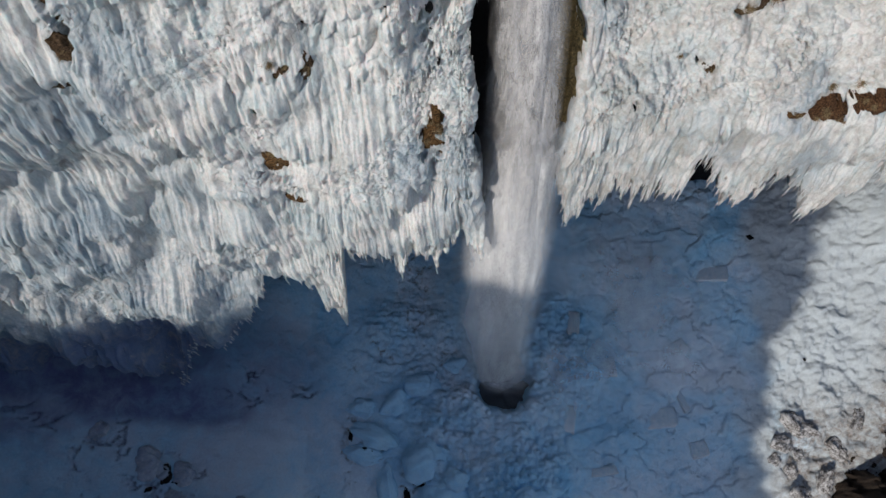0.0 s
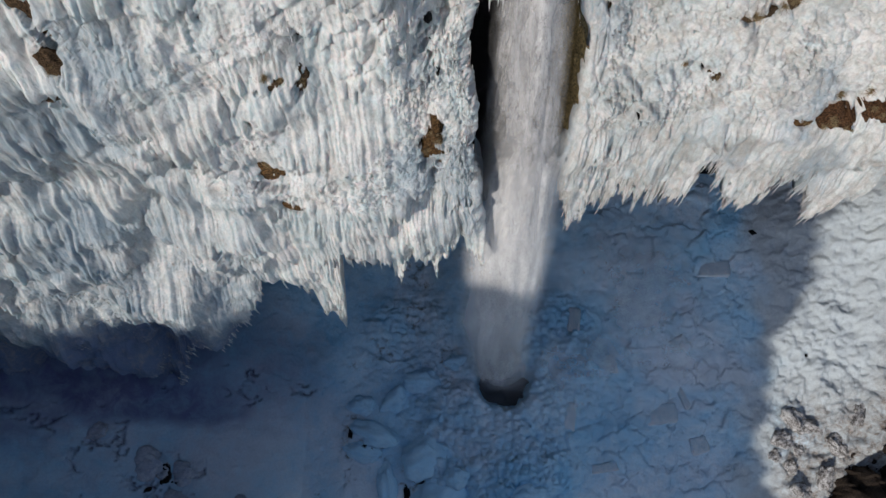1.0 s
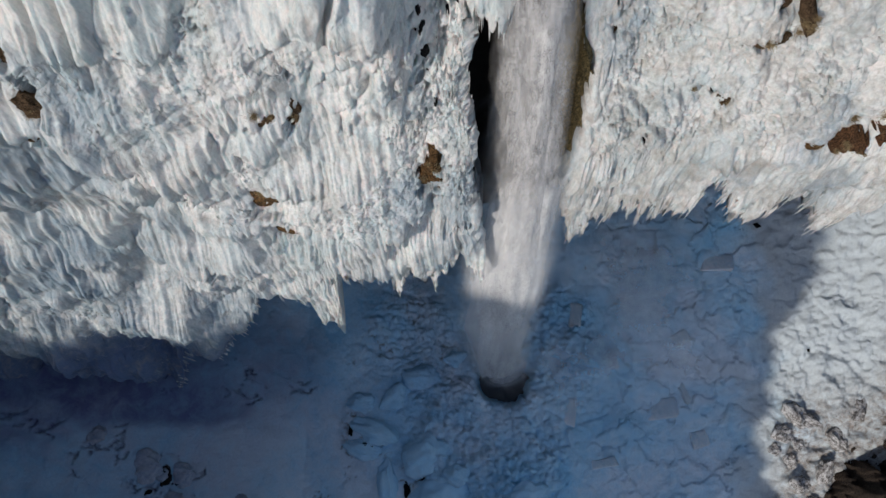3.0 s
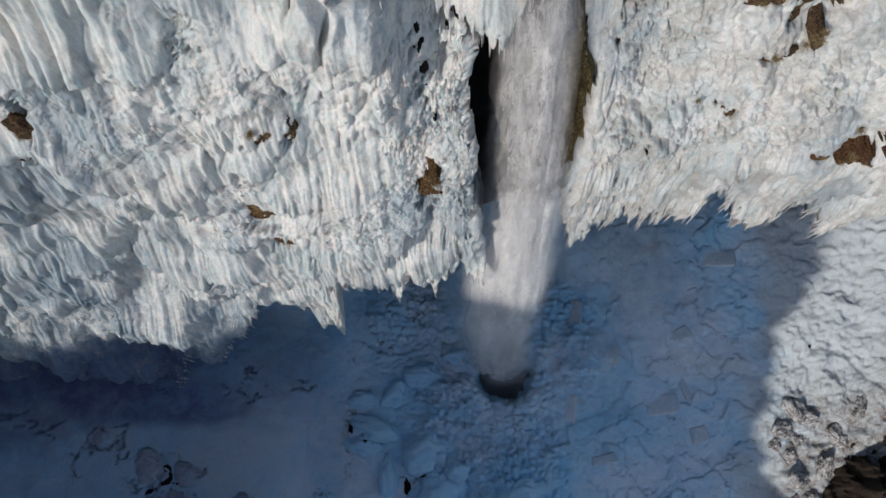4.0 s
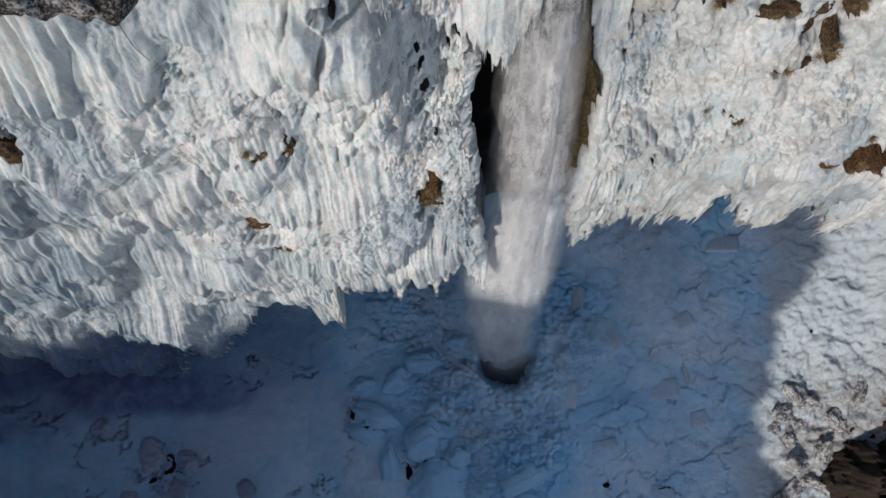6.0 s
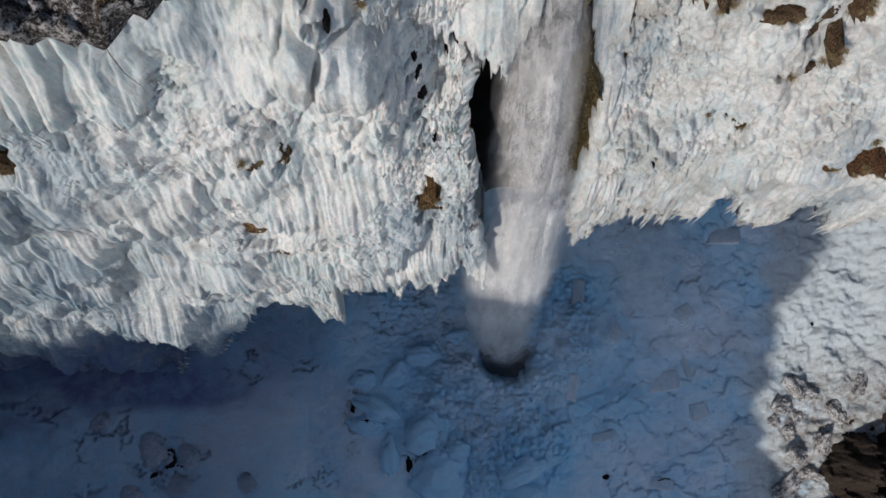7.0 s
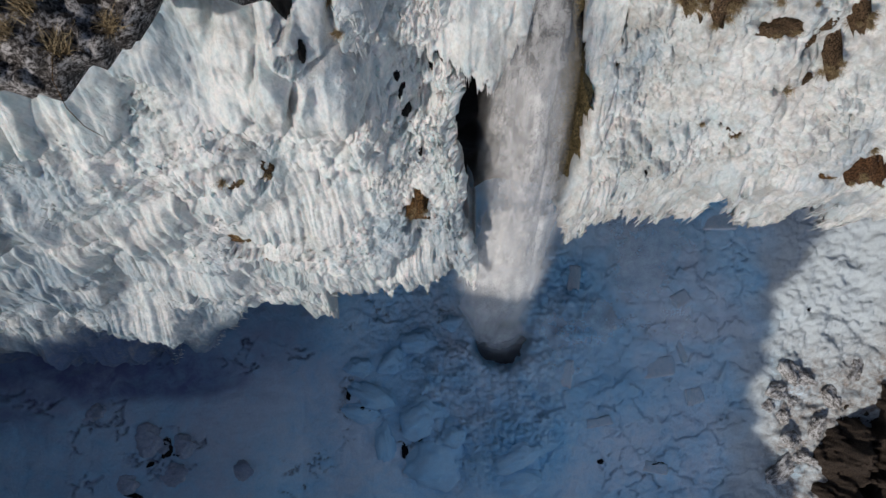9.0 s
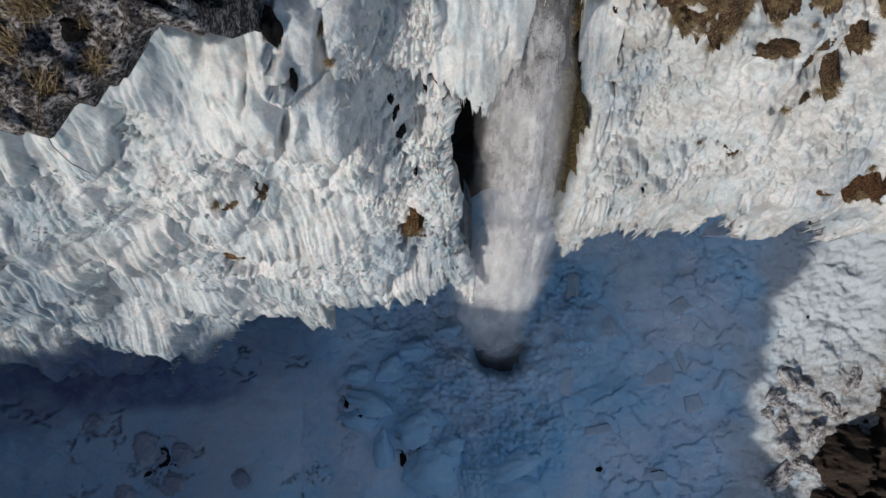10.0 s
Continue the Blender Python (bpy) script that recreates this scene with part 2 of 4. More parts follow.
def boulder_mesh(name, seed, material, rough=0.28, squash=1.0, detail=4, facets=0.0):
    """A lump of about one metre radius with broken faces."""
    bm = bmesh.new()
    bmesh.ops.create_icosphere(bm, subdivisions=detail, radius=1.0)
    rng = random.Random(seed)
    cuts = [(Vector((rng.gauss(0, 1), rng.gauss(0, 1), rng.gauss(0, 1))).normalized(), rng.uniform(0.62, 0.95)) for _ in range(14)]
    off = Vector((rng.uniform(0, 50), rng.uniform(0, 50), rng.uniform(0, 50)))
    for v in bm.verts:
        d = v.co.normalized()
        r = 1.0
        for n, far in cuts:
            c = d.dot(n)
            if c > 0.05 and facets:
                r = min(r, 1 + facets * (far / c - 1) if far / c < 1 else r)
        r += rough * (noise.noise(d * 1.4 + off) + 0.5 * noise.noise(d * 3.1 + off) + 0.25 * noise.noise(d * 7 + off))
        v.co = d * r
        v.co.z *= squash
    me = bpy.data.meshes.new(name)
    bm.to_mesh(me)
    bm.free()
    for f in me.polygons:
        f.use_smooth = True
    me.materials.append(material)
    return me


def icicle_mesh(seed):
    """A hanging taper one metre long and about 0.2 m thick at its root."""
    rng = random.Random(seed)
    rings, sides = 4, 6
    verts, faces = [], []
    bend = (rng.uniform(-0.06, 0.06), rng.uniform(-0.06, 0.06))
    for k in range(rings):
        z = -(k / rings) ** 1.1
        r = 0.11 * (1 - k / rings) ** 0.8 * rng.uniform(0.85, 1.2)
        for s in range(sides):
            a = 2 * math.pi * (s + 0.3 * k) / sides
            verts.append((r * math.cos(a) + bend[0] * z * z, r * math.sin(a) + bend[1] * z * z, z))
    verts.append((bend[0], bend[1], -1.0))
    for k in range(rings - 1):
        for s in range(sides):
            a, b = k * sides + s, k * sides + (s + 1) % sides
            faces += [(a, a + sides, b), (b, a + sides, b + sides)]
    last = (rings - 1) * sides
    faces += [(last + s, len(verts) - 1, last + (s + 1) % sides) for s in range(sides)]
    return np.array(verts), np.array(faces)


ICICLES = [icicle_mesh(k) for k in range(7)]
ICICLE_MESHES = [mesh_of("icicle", v, f, ICICLE) for v, f in ICICLES]


def hang_icicles(wall, spots, limit, rng):
    """spots: (x, y, z, length, thickness, how far the tip comes forward). The longest are parts, the rest one joined fringe."""
    spots = [s if len(s) == 6 else (*s, 0.0) for s in spots]
    spots = sorted(spots, key=lambda s: -s[3])
    for x, y, z, length, thick, _ in spots[:limit]:
        ob = new("icicle", rng.choice(ICICLE_MESHES))
        ob.parent = wall
        ob.matrix_basis = Matrix.LocRotScale((x, y, z), Euler((rng.uniform(-0.04, 0.04), rng.uniform(-0.04, 0.04), rng.uniform(0, 6))), (thick * 5, thick * 5, length))
    verts, faces, n = [], [], 0
    for x, y, z, length, thick, ahead in spots[limit:]:
        v, f = rng.choice(ICICLES)
        a = rng.uniform(0, 6)
        c, s = math.cos(a) * thick * 5, math.sin(a) * thick * 5
        verts.append(np.stack([x + v[:, 0] * c - v[:, 1] * s, y + v[:, 0] * s + v[:, 1] * c + ahead * v[:, 2], z + v[:, 2] * length], 1))
        faces.append(f + n)
        n += len(v)
    if verts:
        ob = new("icicle_fringe", mesh_of("icicle_fringe", np.concatenate(verts), np.concatenate(faces), ICICLE))
        ob.parent = wall
        tagged(ob, "fringe of small clear icicles", kind="stuff")


def drapes(X, Z, count, seed, x0, x1, z0, z1, size=1.0):
    """Frozen curtains that hang one over another: how far the ice stands out at each point of the face."""
    rng = random.Random(seed)
    out = np.zeros(X.shape)
    xs = X[0]
    flute = 0.55 + 0.25 * (0.5 + 0.5 * vnoise(X / 0.6, Z / 8.0, seed + 9)) + 0.25 * (1 - np.abs(vnoise(X / 0.34, Z / 6.0, seed + 10)))
    for _ in range(count):
        cx, cz = rng.uniform(x0, x1), rng.uniform(z0, z1)
        w = size * rng.uniform(0.3, 1.05)
        length = size * rng.uniform(2.6, 7.5)
        thick = w * rng.uniform(0.3, 0.75)
        a, b = np.searchsorted(xs, cx - w), np.searchsorted(xs, cx + w)
        if b - a < 3:
            continue
        x, z = X[:, a:b], Z[:, a:b]
        s = (x - cx) / w
        round_ = np.sqrt(np.clip(1 - s * s, 0, 1))
        down = (cz + 0.5 * w * round_ - z) / length
        tooth = teeth(x, 0.42 * size, rng.randrange(999)) * 0.30 + teeth(x, 0.2, rng.randrange(999)) * 0.08
        end = 0.50 + tooth + 0.34 * (1 - np.abs(s) ** 1.3)
        top = np.sqrt(np.clip(down * length / (0.9 * w), 0, 1))
        near_end = np.sqrt(np.clip((end - down) * length / (0.5 * w), 0, 1))
        body = thick * round_ * top * (0.45 + 0.55 * near_end) * flute[:, a:b]
        body = np.where((down > 0) & (down < end), body, 0)
        out[:, a:b] = np.maximum(out[:, a:b], body)
    return out


def tongues(X, Z, wide, high, seed, points=0.16):
    """Overlapping tongues of ice: each swells as it hangs and ends in points over the next one below."""
    best = np.zeros(X.shape)
    for n in (0, 1):
        u = X / wide + 0.5 * n + 0.45 * vnoise(X / (2.3 * wide), Z / (1.6 * high), seed + n)
        i = np.floor(u)
        s = 2 * (u - i) - 1
        p = Z / high + 3.7 * hash01(i, 0 * i + n, seed + 5) + 0.3 * vnoise(X / (1.7 * wide), Z / (2 * high), seed + 7 + n)
        p = p + 0.20 * (1 - s * s) + points * teeth(X, max(0.30, 0.26 * wide), seed + 21 + n) + 0.5 * points * teeth(X, max(0.2, 0.1 * wide), seed + 25 + n)
        j = np.floor(p)
        f = p - j
        own = hash01(i, j, seed + 11 + n)
        lip = (0.2 + 0.8 * own) * np.sqrt(np.clip(1 - 0.92 * s * s, 0, 1)) * (0.1 + 0.9 * (1 - f) ** 0.9) * np.sqrt(np.clip(f / 0.07, 0, 1))
        best = np.maximum(best, lip)
    return best


def knobs(X, Z, size, seed):
    """Cauliflower ice: rounded knobs crowded together."""
    f1, f2, who = cells(X / size + 0.3 * vnoise(X / size, Z / size, seed + 2), Z / (size * 0.85), seed)
    return (0.35 + 0.65 * who) * np.sqrt(np.clip(1 - (f1 / 0.75) ** 2, 0, 1)) * step(0.0, 0.22, f2 - f1)


# ---- the setting: basin, cliffs, canyon ----
GROUND_X = ([-70, -41, -35, -30, -24, -18, -10, -5, 2, 8, 14, 18, 24, 30, 38, 42, 50, 60, 90],
            [34, 18.3, 15.2, 12.2, 7.5, 3.4, 2.0, 0.4, 0.4, -0.2, -1.6, -3.0, -4.8, -6.0, -6.9, -6.3, -4.6, 0, 14])


def crack(X, Y):
    """Thin cracks round the boulders on the floor."""
    f1, f2, who = cells(X / 3.4 + 0.25 * fbm(X / 1.2, Y / 1.2, 45, 3), Y / 2.6 + 0.25 * fbm(X / 1.2, Y / 1.2, 46, 3), 47)
    return step(0.07, 0.01, f2 - f1) * step(0.1, 0.45, fbm(X / 6, Y / 5, 48, 3) + 0.25 * step(7, 2, np.hypot(X + 30, Y - 5.5)) + 0.2 * step(6, 2, np.hypot(X + 8, Y - 8))) * step(2, -4, X)


def basin(X, Y):
    """The frozen floor of the plunge basin."""
    z = np.interp(X, *GROUND_X)
    z = z + np.interp(X, [-30, -5, 10, 30, 45], [0.05, 0.06, 0.14, 0.26, 0.27]) * np.clip(Y - 15, -16, 22)
    r = np.hypot(X - 4.9, (Y - 16.6))
    z = z + 1.0 * np.exp(-((r - 4.5) / 2.2) ** 2)
    wx, wy = X + 0.5 * vnoise(X / 3, Y / 3, 3), Y + 0.5 * vnoise(X / 3, Y / 3, 4)
    lumpy = 0.75 * step(9, 4, np.hypot((X - 4) * 0.8, Y - 7)) + 0.8 * step(8, 3, np.hypot(X + 0.5, Y - 12)) + 0.7 * step(8, 4, np.hypot(X - 11, (Y - 20) * 0.8)) + 0.5 * step(7, 3, np.hypot(X + 6, Y - 22)) + 0.2 * step(20, 12, np.hypot(X - 3, Y - 13))
    lumpy = np.clip(lumpy, 0, 1)
    f1, f2, who = cells(wx / 1.9, wy / 1.5, 11)
    z = z + lumpy * (0.3 + 1.1 * who) * np.sqrt(np.clip(1 - (f1 / 0.78) ** 2, 0, 1)) * step(-0.5, 0.35, vnoise(X / 5, Y / 5, 21) + 0.3)
    f1, f2, who = cells(X / 0.95, Y / 0.8, 13)
    z = z + lumpy * (0.25 + 0.45 * who) * np.sqrt(np.clip(1 - (f1 / 0.7) ** 2, 0, 1)) * step(0.0, 0.2, f2 - f1)
    f1, f2, who = cells(wx / 4.6, wy / 3.8, 12)
    z = z + (0.12 + 0.6 * lumpy) * (1.5 * who - 0.2) * np.sqrt(np.clip(1 - (f1 / 0.9) ** 2, 0, 1)) * step(-34, -24, X)
    z = z + 0.5 * fbm(X / 9, Y / 9, 31, 5, 0.5)
    plates = step(12, 20, X) * step(40, 34, X)
    f1, f2, who = cells(wx / 4.2 + 0.2 * fbm(X / 1.5, Y / 1.5, 35, 3), wy / 2.8 + 0.2 * fbm(X / 1.5, Y / 1.5, 36, 3), 15)
    z = z + plates * (0.4 * (who - 0.5) * step(0.02, 0.1, f2 - f1) - 0.35 * step(0.06, 0.0, f2 - f1))
    z = z + 0.07 * fbm(X / 1.1, Y / 0.9, 37, 4, 0.62)
    rugged = step(36, 42, X) * step(30, 18, Y)
    f1, f2, who = cells(wx / 2.2, wy / 2.2, 14)
    z = z + rugged * (0.5 * (1 - f1) * who + 0.4 * fbm(X / 1.6, Y / 1.6, 33, 5, 0.62))
    f1, f2, who = cells(wx / 2.6 + 0.25 * fbm(X, Y, 42, 2), wy / 2.1, 41)
    z = z + step(38, 44, X) * step(16, 24, Y) * (0.5 * (who - 0.5) * step(0.0, 0.15, f2 - f1) + 0.16 * fbm(X / 0.9, Y / 0.9, 40, 3))
    z = z - 0.5 * crack(X, Y)
    z = z - 4.0 * step(3.6, 1.8, r + 0.7 * fbm(X / 1.3, Y / 1.3, 51, 3))
    return z


def axis(lo, hi, fine, far):
    """Close steps from lo to hi, then ever longer ones to far."""
    mid = np.arange(lo, hi + fine / 2, fine)
    grow = fine * 1.25 ** np.arange(1, 60)
    run = np.cumsum(grow)
    run = run[run < far]
    return np.concatenate([lo - run[::-1], mid, hi + run])


gx, gy = axis(-52, 62, 0.17, 900), axis(-3, 46, 0.17, 900)
GX, GY = np.meshgrid(gx, gy)
GZ = basin(np.clip(GX, -75, 95), np.clip(GY, -12, 60))
soil = step(37, 42, GX) * step(20, 11, GY) * 0.9 + step(50, 55, GX) * step(30, 18, GY)
# The last value darkens the left floor for the shade below the wall.
ground = grid_thing("ground", np.stack([GX, GY, GZ], -1), POOL, soil=np.clip(soil + crack(GX, GY), 0, 1), snow=step(34, 42, GX + 5 * fbm(GX / 6, GY / 6, 59, 3)), left_shade=step(-10, -28, GX + 5 * vnoise(GX / 9, GY / 9, 58)) * (0.58 + 0.36 * step(8.5, 14, GY - 0.15 * (GX + 30) + 2.5 * fbm(GX / 6, GY / 4, 57, 4))))
tagged(ground, "frozen plunge basin of lumpy blue ice and snow in shade", "ground", kind="structure")

# bare places in the ice: x, height, width, height of the opening
BARE_LEFT = [("rock", ((-11.5, 48.3, 1.7, 1.6), (-10.8, 46.2, 0.9, 0.9), (-10.8, 44.4, 1.3, 0.6))),
             ("turf", ((-7.7, 58.3, 1.0, 0.6), (-8.4, 55.4, 0.7, 1.3), (-9.9, 56.0, 0.8, 0.5), (-9.2, 56.2, 0.4, 0.4), (-19.1, 62.4, 0.9, 2.0), (-18.8, 60.9, 0.8, 1.5), (-19.0, 59.4, 0.7, 1.1), (-20.6, 57.2, 1.0, 0.6))),
             ("dark", ((-1.6, 57.4, 0.5, 1.1), (-1.3, 56.5, 0.55, 1.0), (-1.7, 58.8, 0.5, 0.9), (-1.2, 54.8, 0.5, 0.9), (-3.6, 59.2, 0.5, 0.9), (-11.5, 53.4, 0.35, 1.5), (-18.3, 49.9, 0.6, 1.0),
                       (-16.8, 54.4, 0.8, 0.5), (-17.2, 54.6, 0.5, 0.4), (-0.1, 57.4, 1.0, 2.4), (0.1, 59.2, 0.7, 1.4), (-1.5, 55.6, 0.4, 0.6), (-1.15, 53.9, 0.35, 0.5), (-1.75, 59.8, 0.4, 0.7), (-2.1, 58.0, 0.4, 0.5), (-19.8, 56.9, 0.4, 1.2), (-4.75, 66.6, 0.7, 2.6), (-4.4, 65.0, 0.4, 1.4), (-11.0, 61.6, 0.4, 0.6)))]
RIB = ((-1.25, 50.4, 0.6, 2.0), (-1.6, 48.9, 1.3, 2.2), (-1.2, 46.9, 0.8, 2.0))
BARE_RIGHT = [("rock", ((21.6, 47.4, 0.8, 0.5),)),
              ("turf", ((15.2, 57.3, 1.2, 0.5), (15.4, 50.2, 0.5, 0.6), (17.0, 56.3, 0.9, 0.9), (16.4, 54.3, 1.1, 0.6))),
              ("dark", ((7.9, 58.4, 0.5, 1.6), (7.9, 56.6, 0.5, 1.4), (8.0, 53.9, 0.4, 0.9), (11.0, 48.4, 0.5, 0.5), (20.6, 51.8, 0.5, 0.9), (14.6, 50.6, 0.4, 0.8)))]

HEM_LEFT = ([-60, -49, -46, -34.6, -30.6, -29.6, -28.4, -24.8, -21.5, -19.4, -16.8, -15.1, -14.3, -12, -11.4, -10.8, -10.2, -9.4, -8.7, -7.35, -6, -4.7, -4.0, -2.6, -1.9, -0.6, 0, 0.25, 0.5, 2.2],
            [12, 12, 9, 16.5, 13, 10.8, 15, 22, 24, 25.5, 30.5, 34.5, 33.2, 30.8, 25, 21.8, 25.5, 33, 39, 38, 36.8, 32.4, 35.6, 35.6, 34, 37, 37.2, 40.5, 36.4, 36.2])
TOP = 76.0


LEFT_HEIGHTS = ([10, 16, 31, 39, 46, 49, 51.5, 58, 61, 66, 76], [18.0, 18.3, 19.2, 19.65, 20.1, 20.9, 22.0, 23.3, 24.0, 25.8, 31.0])


def left_face(X, Z):
    """The cliff under the ice leans back, with a ledge at two thirds of its height that dies out away from the fall."""
    zw = Z + 0.9 * vnoise(X / 5, Z / 20, 160)
    flat = np.interp(zw, [10, 31, 58, 61, 66, 76], [18.0, 19.2, 22.95, 24.0, 25.8, 31.0])
    ledge = step(-19, -12, X)
    y = flat + ledge * (np.interp(zw, *LEFT_HEIGHTS) - flat) + np.interp(Z, [30, 48, 58], [0.115, 0.085, 0.17]) * (X + 8)
    y = y + 1.6 * step(-3.5, -0.5, X) * step(51, 56, Z) + 0.45 * np.exp(-(((X + 1.5) / 1.1) ** 2)) * step(45, 46.5, Z) * step(53.5, 51, Z)
    y = y - 0.65 * ledge * np.exp(-(((zw - 46.9) / 1.1) ** 2))
    deep = step(-13, -19, X) * step(52, 44, Z)
    return y + (0.8 + 0.9 * deep) * fbm(X / 5.5, Z / 8, 61, 3) + 0.5 * deep * vnoise(X / 2.2, Z / 3.5, 68)


def right_face(X, Z):
    y = 25 + 0.43 * np.clip(Z - 46.3, 0, 11) + 0.62 * np.clip(Z - 57.3, 0, 30)
    y = y - 0.9 * step(6.5, 8.5, X) * step(48, 44, Z) * step(11, 9, X)
    return y - 0.2 + 0.7 * fbm(X / 5, Z / 6, 62, 2) * step(44, 48, Z) + 0.5 * vnoise(X / 2.6, Z / 12, 63)


FULL = {}


def ice_wall(name, x0, x1, hem, face, dx, rows, seed, size, knob_mask, pillow_mask, label, wrap, pits, hanging, material, blend, beads):
    xs = np.arange(x0, x1, dx)
    low = hem(xs)
    v = np.linspace(0, 1, rows)[:, None]
    X = np.repeat(xs[None], rows, 0)
    # rows at even steps along the face, so that ledges get as many as curtains
    w = np.linspace(0, 1, 900)[:, None]
    XF = np.repeat(xs[None], 900, 0)
    wide = int(2.5 / dx)
    even = np.convolve(np.pad(low, wide, "edge"), np.ones(2 * wide + 1) / (2 * wide + 1), "valid")
    ZF = even[None] + w * (TOP - even[None])
    YF = face(XF, ZF)
    run = np.concatenate([0 * ZF[:1], np.cumsum(np.hypot(np.diff(ZF, axis=0), np.clip(np.diff(YF, axis=0), -0.2, 0.2)), 0)])
    Z = np.stack([np.interp(v[:, 0] * run[-1, n], run[:, n], ZF[:, n]) for n in range(len(xs))], 1)
    # the ragged hem is taken up by the lowest rows alone
    Z = Z + (low - even)[None] * np.clip(1 - (Z - even[None]) / blend, 0, 1)
    Y = face(X, Z)
    S = Z + 0.9 * (Y - 20)
    # the way out of the face, drawn smooth over a few rows
    ty, tz = np.gradient(Y, axis=0), np.gradient(Z, axis=0)
    soften = np.ones(9) / 9
    ty, tz = (np.apply_along_axis(lambda q: np.convolve(np.pad(q, 4, "edge"), soften, "valid"), 0, q) for q in (ty, tz))
    size_ = np.hypot(ty, tz) + 1e-6
    away, rise = np.clip(tz / size_, 0.1, 1), np.clip(ty / size_, -0.5, 1)
    k, hang, pillow = knob_mask(X, Z), hanging(X, Z), pillow_mask(X, Z)
    calm = (1 - 0.65 * k) * (0.3 + 0.7 * hang) * (1 - 0.65 * step(65, 69, Z))
    swell = 0.45 + 0.85 * step(-0.45, 0.5, fbm(X / 5, Z / 9, seed + 33, 3))
    hung = 1.2 * size * tongues(X, Z, 2.7 * size, 11.0, seed, 0.22) * (1 - 0.4 * pillow) + swell * 0.48 * size * tongues(X, Z, 1.2 * size, 8.0, seed + 100, 0.34) * (1 - 0.6 * pillow)
    hung = hung + swell * 0.19 * tongues(X, Z, 0.5, 5.5, seed + 200, 0.40) * (1 - 0.7 * pillow) + 0.09 * tongues(X, Z, 0.29, 3.8, seed + 300, 0.45)
    XW = X + 0.35 * vnoise(X / 1.6, Z / 5, seed + 35)
    flutes = 0.26 * np.abs(vnoise(XW / 0.55, Z / 13, seed + 30)) + 0.19 * np.abs(vnoise(XW / 0.25, Z / 9, seed + 31)) + 0.5 * np.abs(vnoise(XW / 1.5, Z / 16, seed + 32))
    bulb = step(59, 62, Z + 0.8 * vnoise(X / 2, Z / 3, seed + 63))
    pillows = (0.55 + 0.7 * bulb) * knobs(X, Z * 0.6, 2.5, seed + 60) + 0.4 * (1 - 0.7 * bulb) * knobs(X, Z * 0.55, 1.0, seed + 61) + 0.15 * (1 - 0.6 * bulb) * fbm(X / 0.8, S / 1.2, seed + 62, 3)
    out = (hung + flutes) * calm + pillow * pillows
    crisp = 0.38 + 0.62 * step(-0.25, 0.35, fbm(X / 3.5, S / 3.0, seed + 50, 3) + 0.3 * beads(X, Z))
    out = out + k * (0.26 * crisp * knobs(X, S, 1.0, seed + 3) + 0.16 * crisp * knobs(X, S, 0.5, seed + 4) + (0.5 - 0.35 * hang) * knobs(X, S, 2.4, seed + 5) + (0.06 + 0.12 * beads(X, Z)) * knobs(X, S, 0.33, seed + 9))
    f1, f2, who = cells(X / 0.9 + 0.25 * fbm(X / 0.5, S / 0.5, seed + 41, 3), S / 0.8, seed + 40)
    out = out - 0.6 * k * crisp * step(0.07, 0.0, f2 - f1) * step(-0.15, 0.3, fbm(X / 2.5, S / 2.0, seed + 42, 3))
    out = out + 0.02 * fbm(X / 0.35, S / 4.5, seed + 6, 3) * hang + 0.34 * fbm(X / 2.2, S / 3.0, seed + 7, 3, 0.5) + 0.05 * fbm(X / 0.5, S / 0.6, seed + 13, 3) * step(0.0, 0.5, fbm(X / 3, S / 2.5, seed + 14, 3)) + 0.045 * k * fbm(X / 0.32, S / 0.45, seed + 12, 2)
    drop = np.diff(out, axis=0, prepend=out[:1])
    out = out - out[rows // 8 :].mean()
    FULL[name] = np.stack([X, Y - out * away, Z + out * rise], -1).reshape(-1, 3)
    for px, pz, w, h in pits:
        q = ((X - px) / (0.5 * w)) ** 2 + ((Z - pz) / (0.5 * h)) ** 2 + (1.4 if w * h < 2 else 0.9) * fbm(X / 0.5 + px, Z / 0.5, 55, 4, 0.62)
        out = out - 0.75 * step(1.2, 0.8, q)
    Y = Y - out * away
    Z = Z + out * rise * step(0, 0.04, v) - 0.22 * hang * np.clip(out, 0, 2) * step(0, 0.06, v)
    X = X + 0.04 * fbm(X / 0.8, Z / 0.8, seed + 8, 2)
    # the ends of the wall turn back into the cliff
    X, Y, Z = wrap(X, Y, Z)
    back = [np.stack([X[0], Y[0] + d, Z[0] + up], -1) for d, up in ((6.0, 5.0), (1.6, 0.9), (0.5, 0.2))]
    P = np.concatenate([np.stack(back), np.stack([X, Y, Z], -1)])
    CX, CZ = P[..., 0], P[..., 2]
    # Blue-grey over the lower left: clear ice together with painted shade.
    clear = step(-12, -20, CX + 3 * vnoise(CX / 5, CZ / 5, 88)) * step(58, 50, CZ + 0.2 * CX + 3 * vnoise(CX / 4, CZ / 7, 89)) * (0.55 + 0.45 * vnoise(CX / 2.5, CZ / 5, 90))
    clear = np.maximum(clear, 0.55 * step(0.25, 0.6, vnoise(CX / 3.1, CZ / 6, 87)))
    # Dark blue painted on the hem below the edge of the sun.
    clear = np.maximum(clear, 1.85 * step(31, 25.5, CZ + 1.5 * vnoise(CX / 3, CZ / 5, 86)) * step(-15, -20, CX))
    wall = grid_thing(name, P, material, clear_and_shade=clear)
    tagged(wall, label, "ice wall", kind="structure")
    feet = np.argwhere(drop > 0.12)
    return wall, xs, low, Y, P[3:][feet[:, 0], feet[:, 1]]


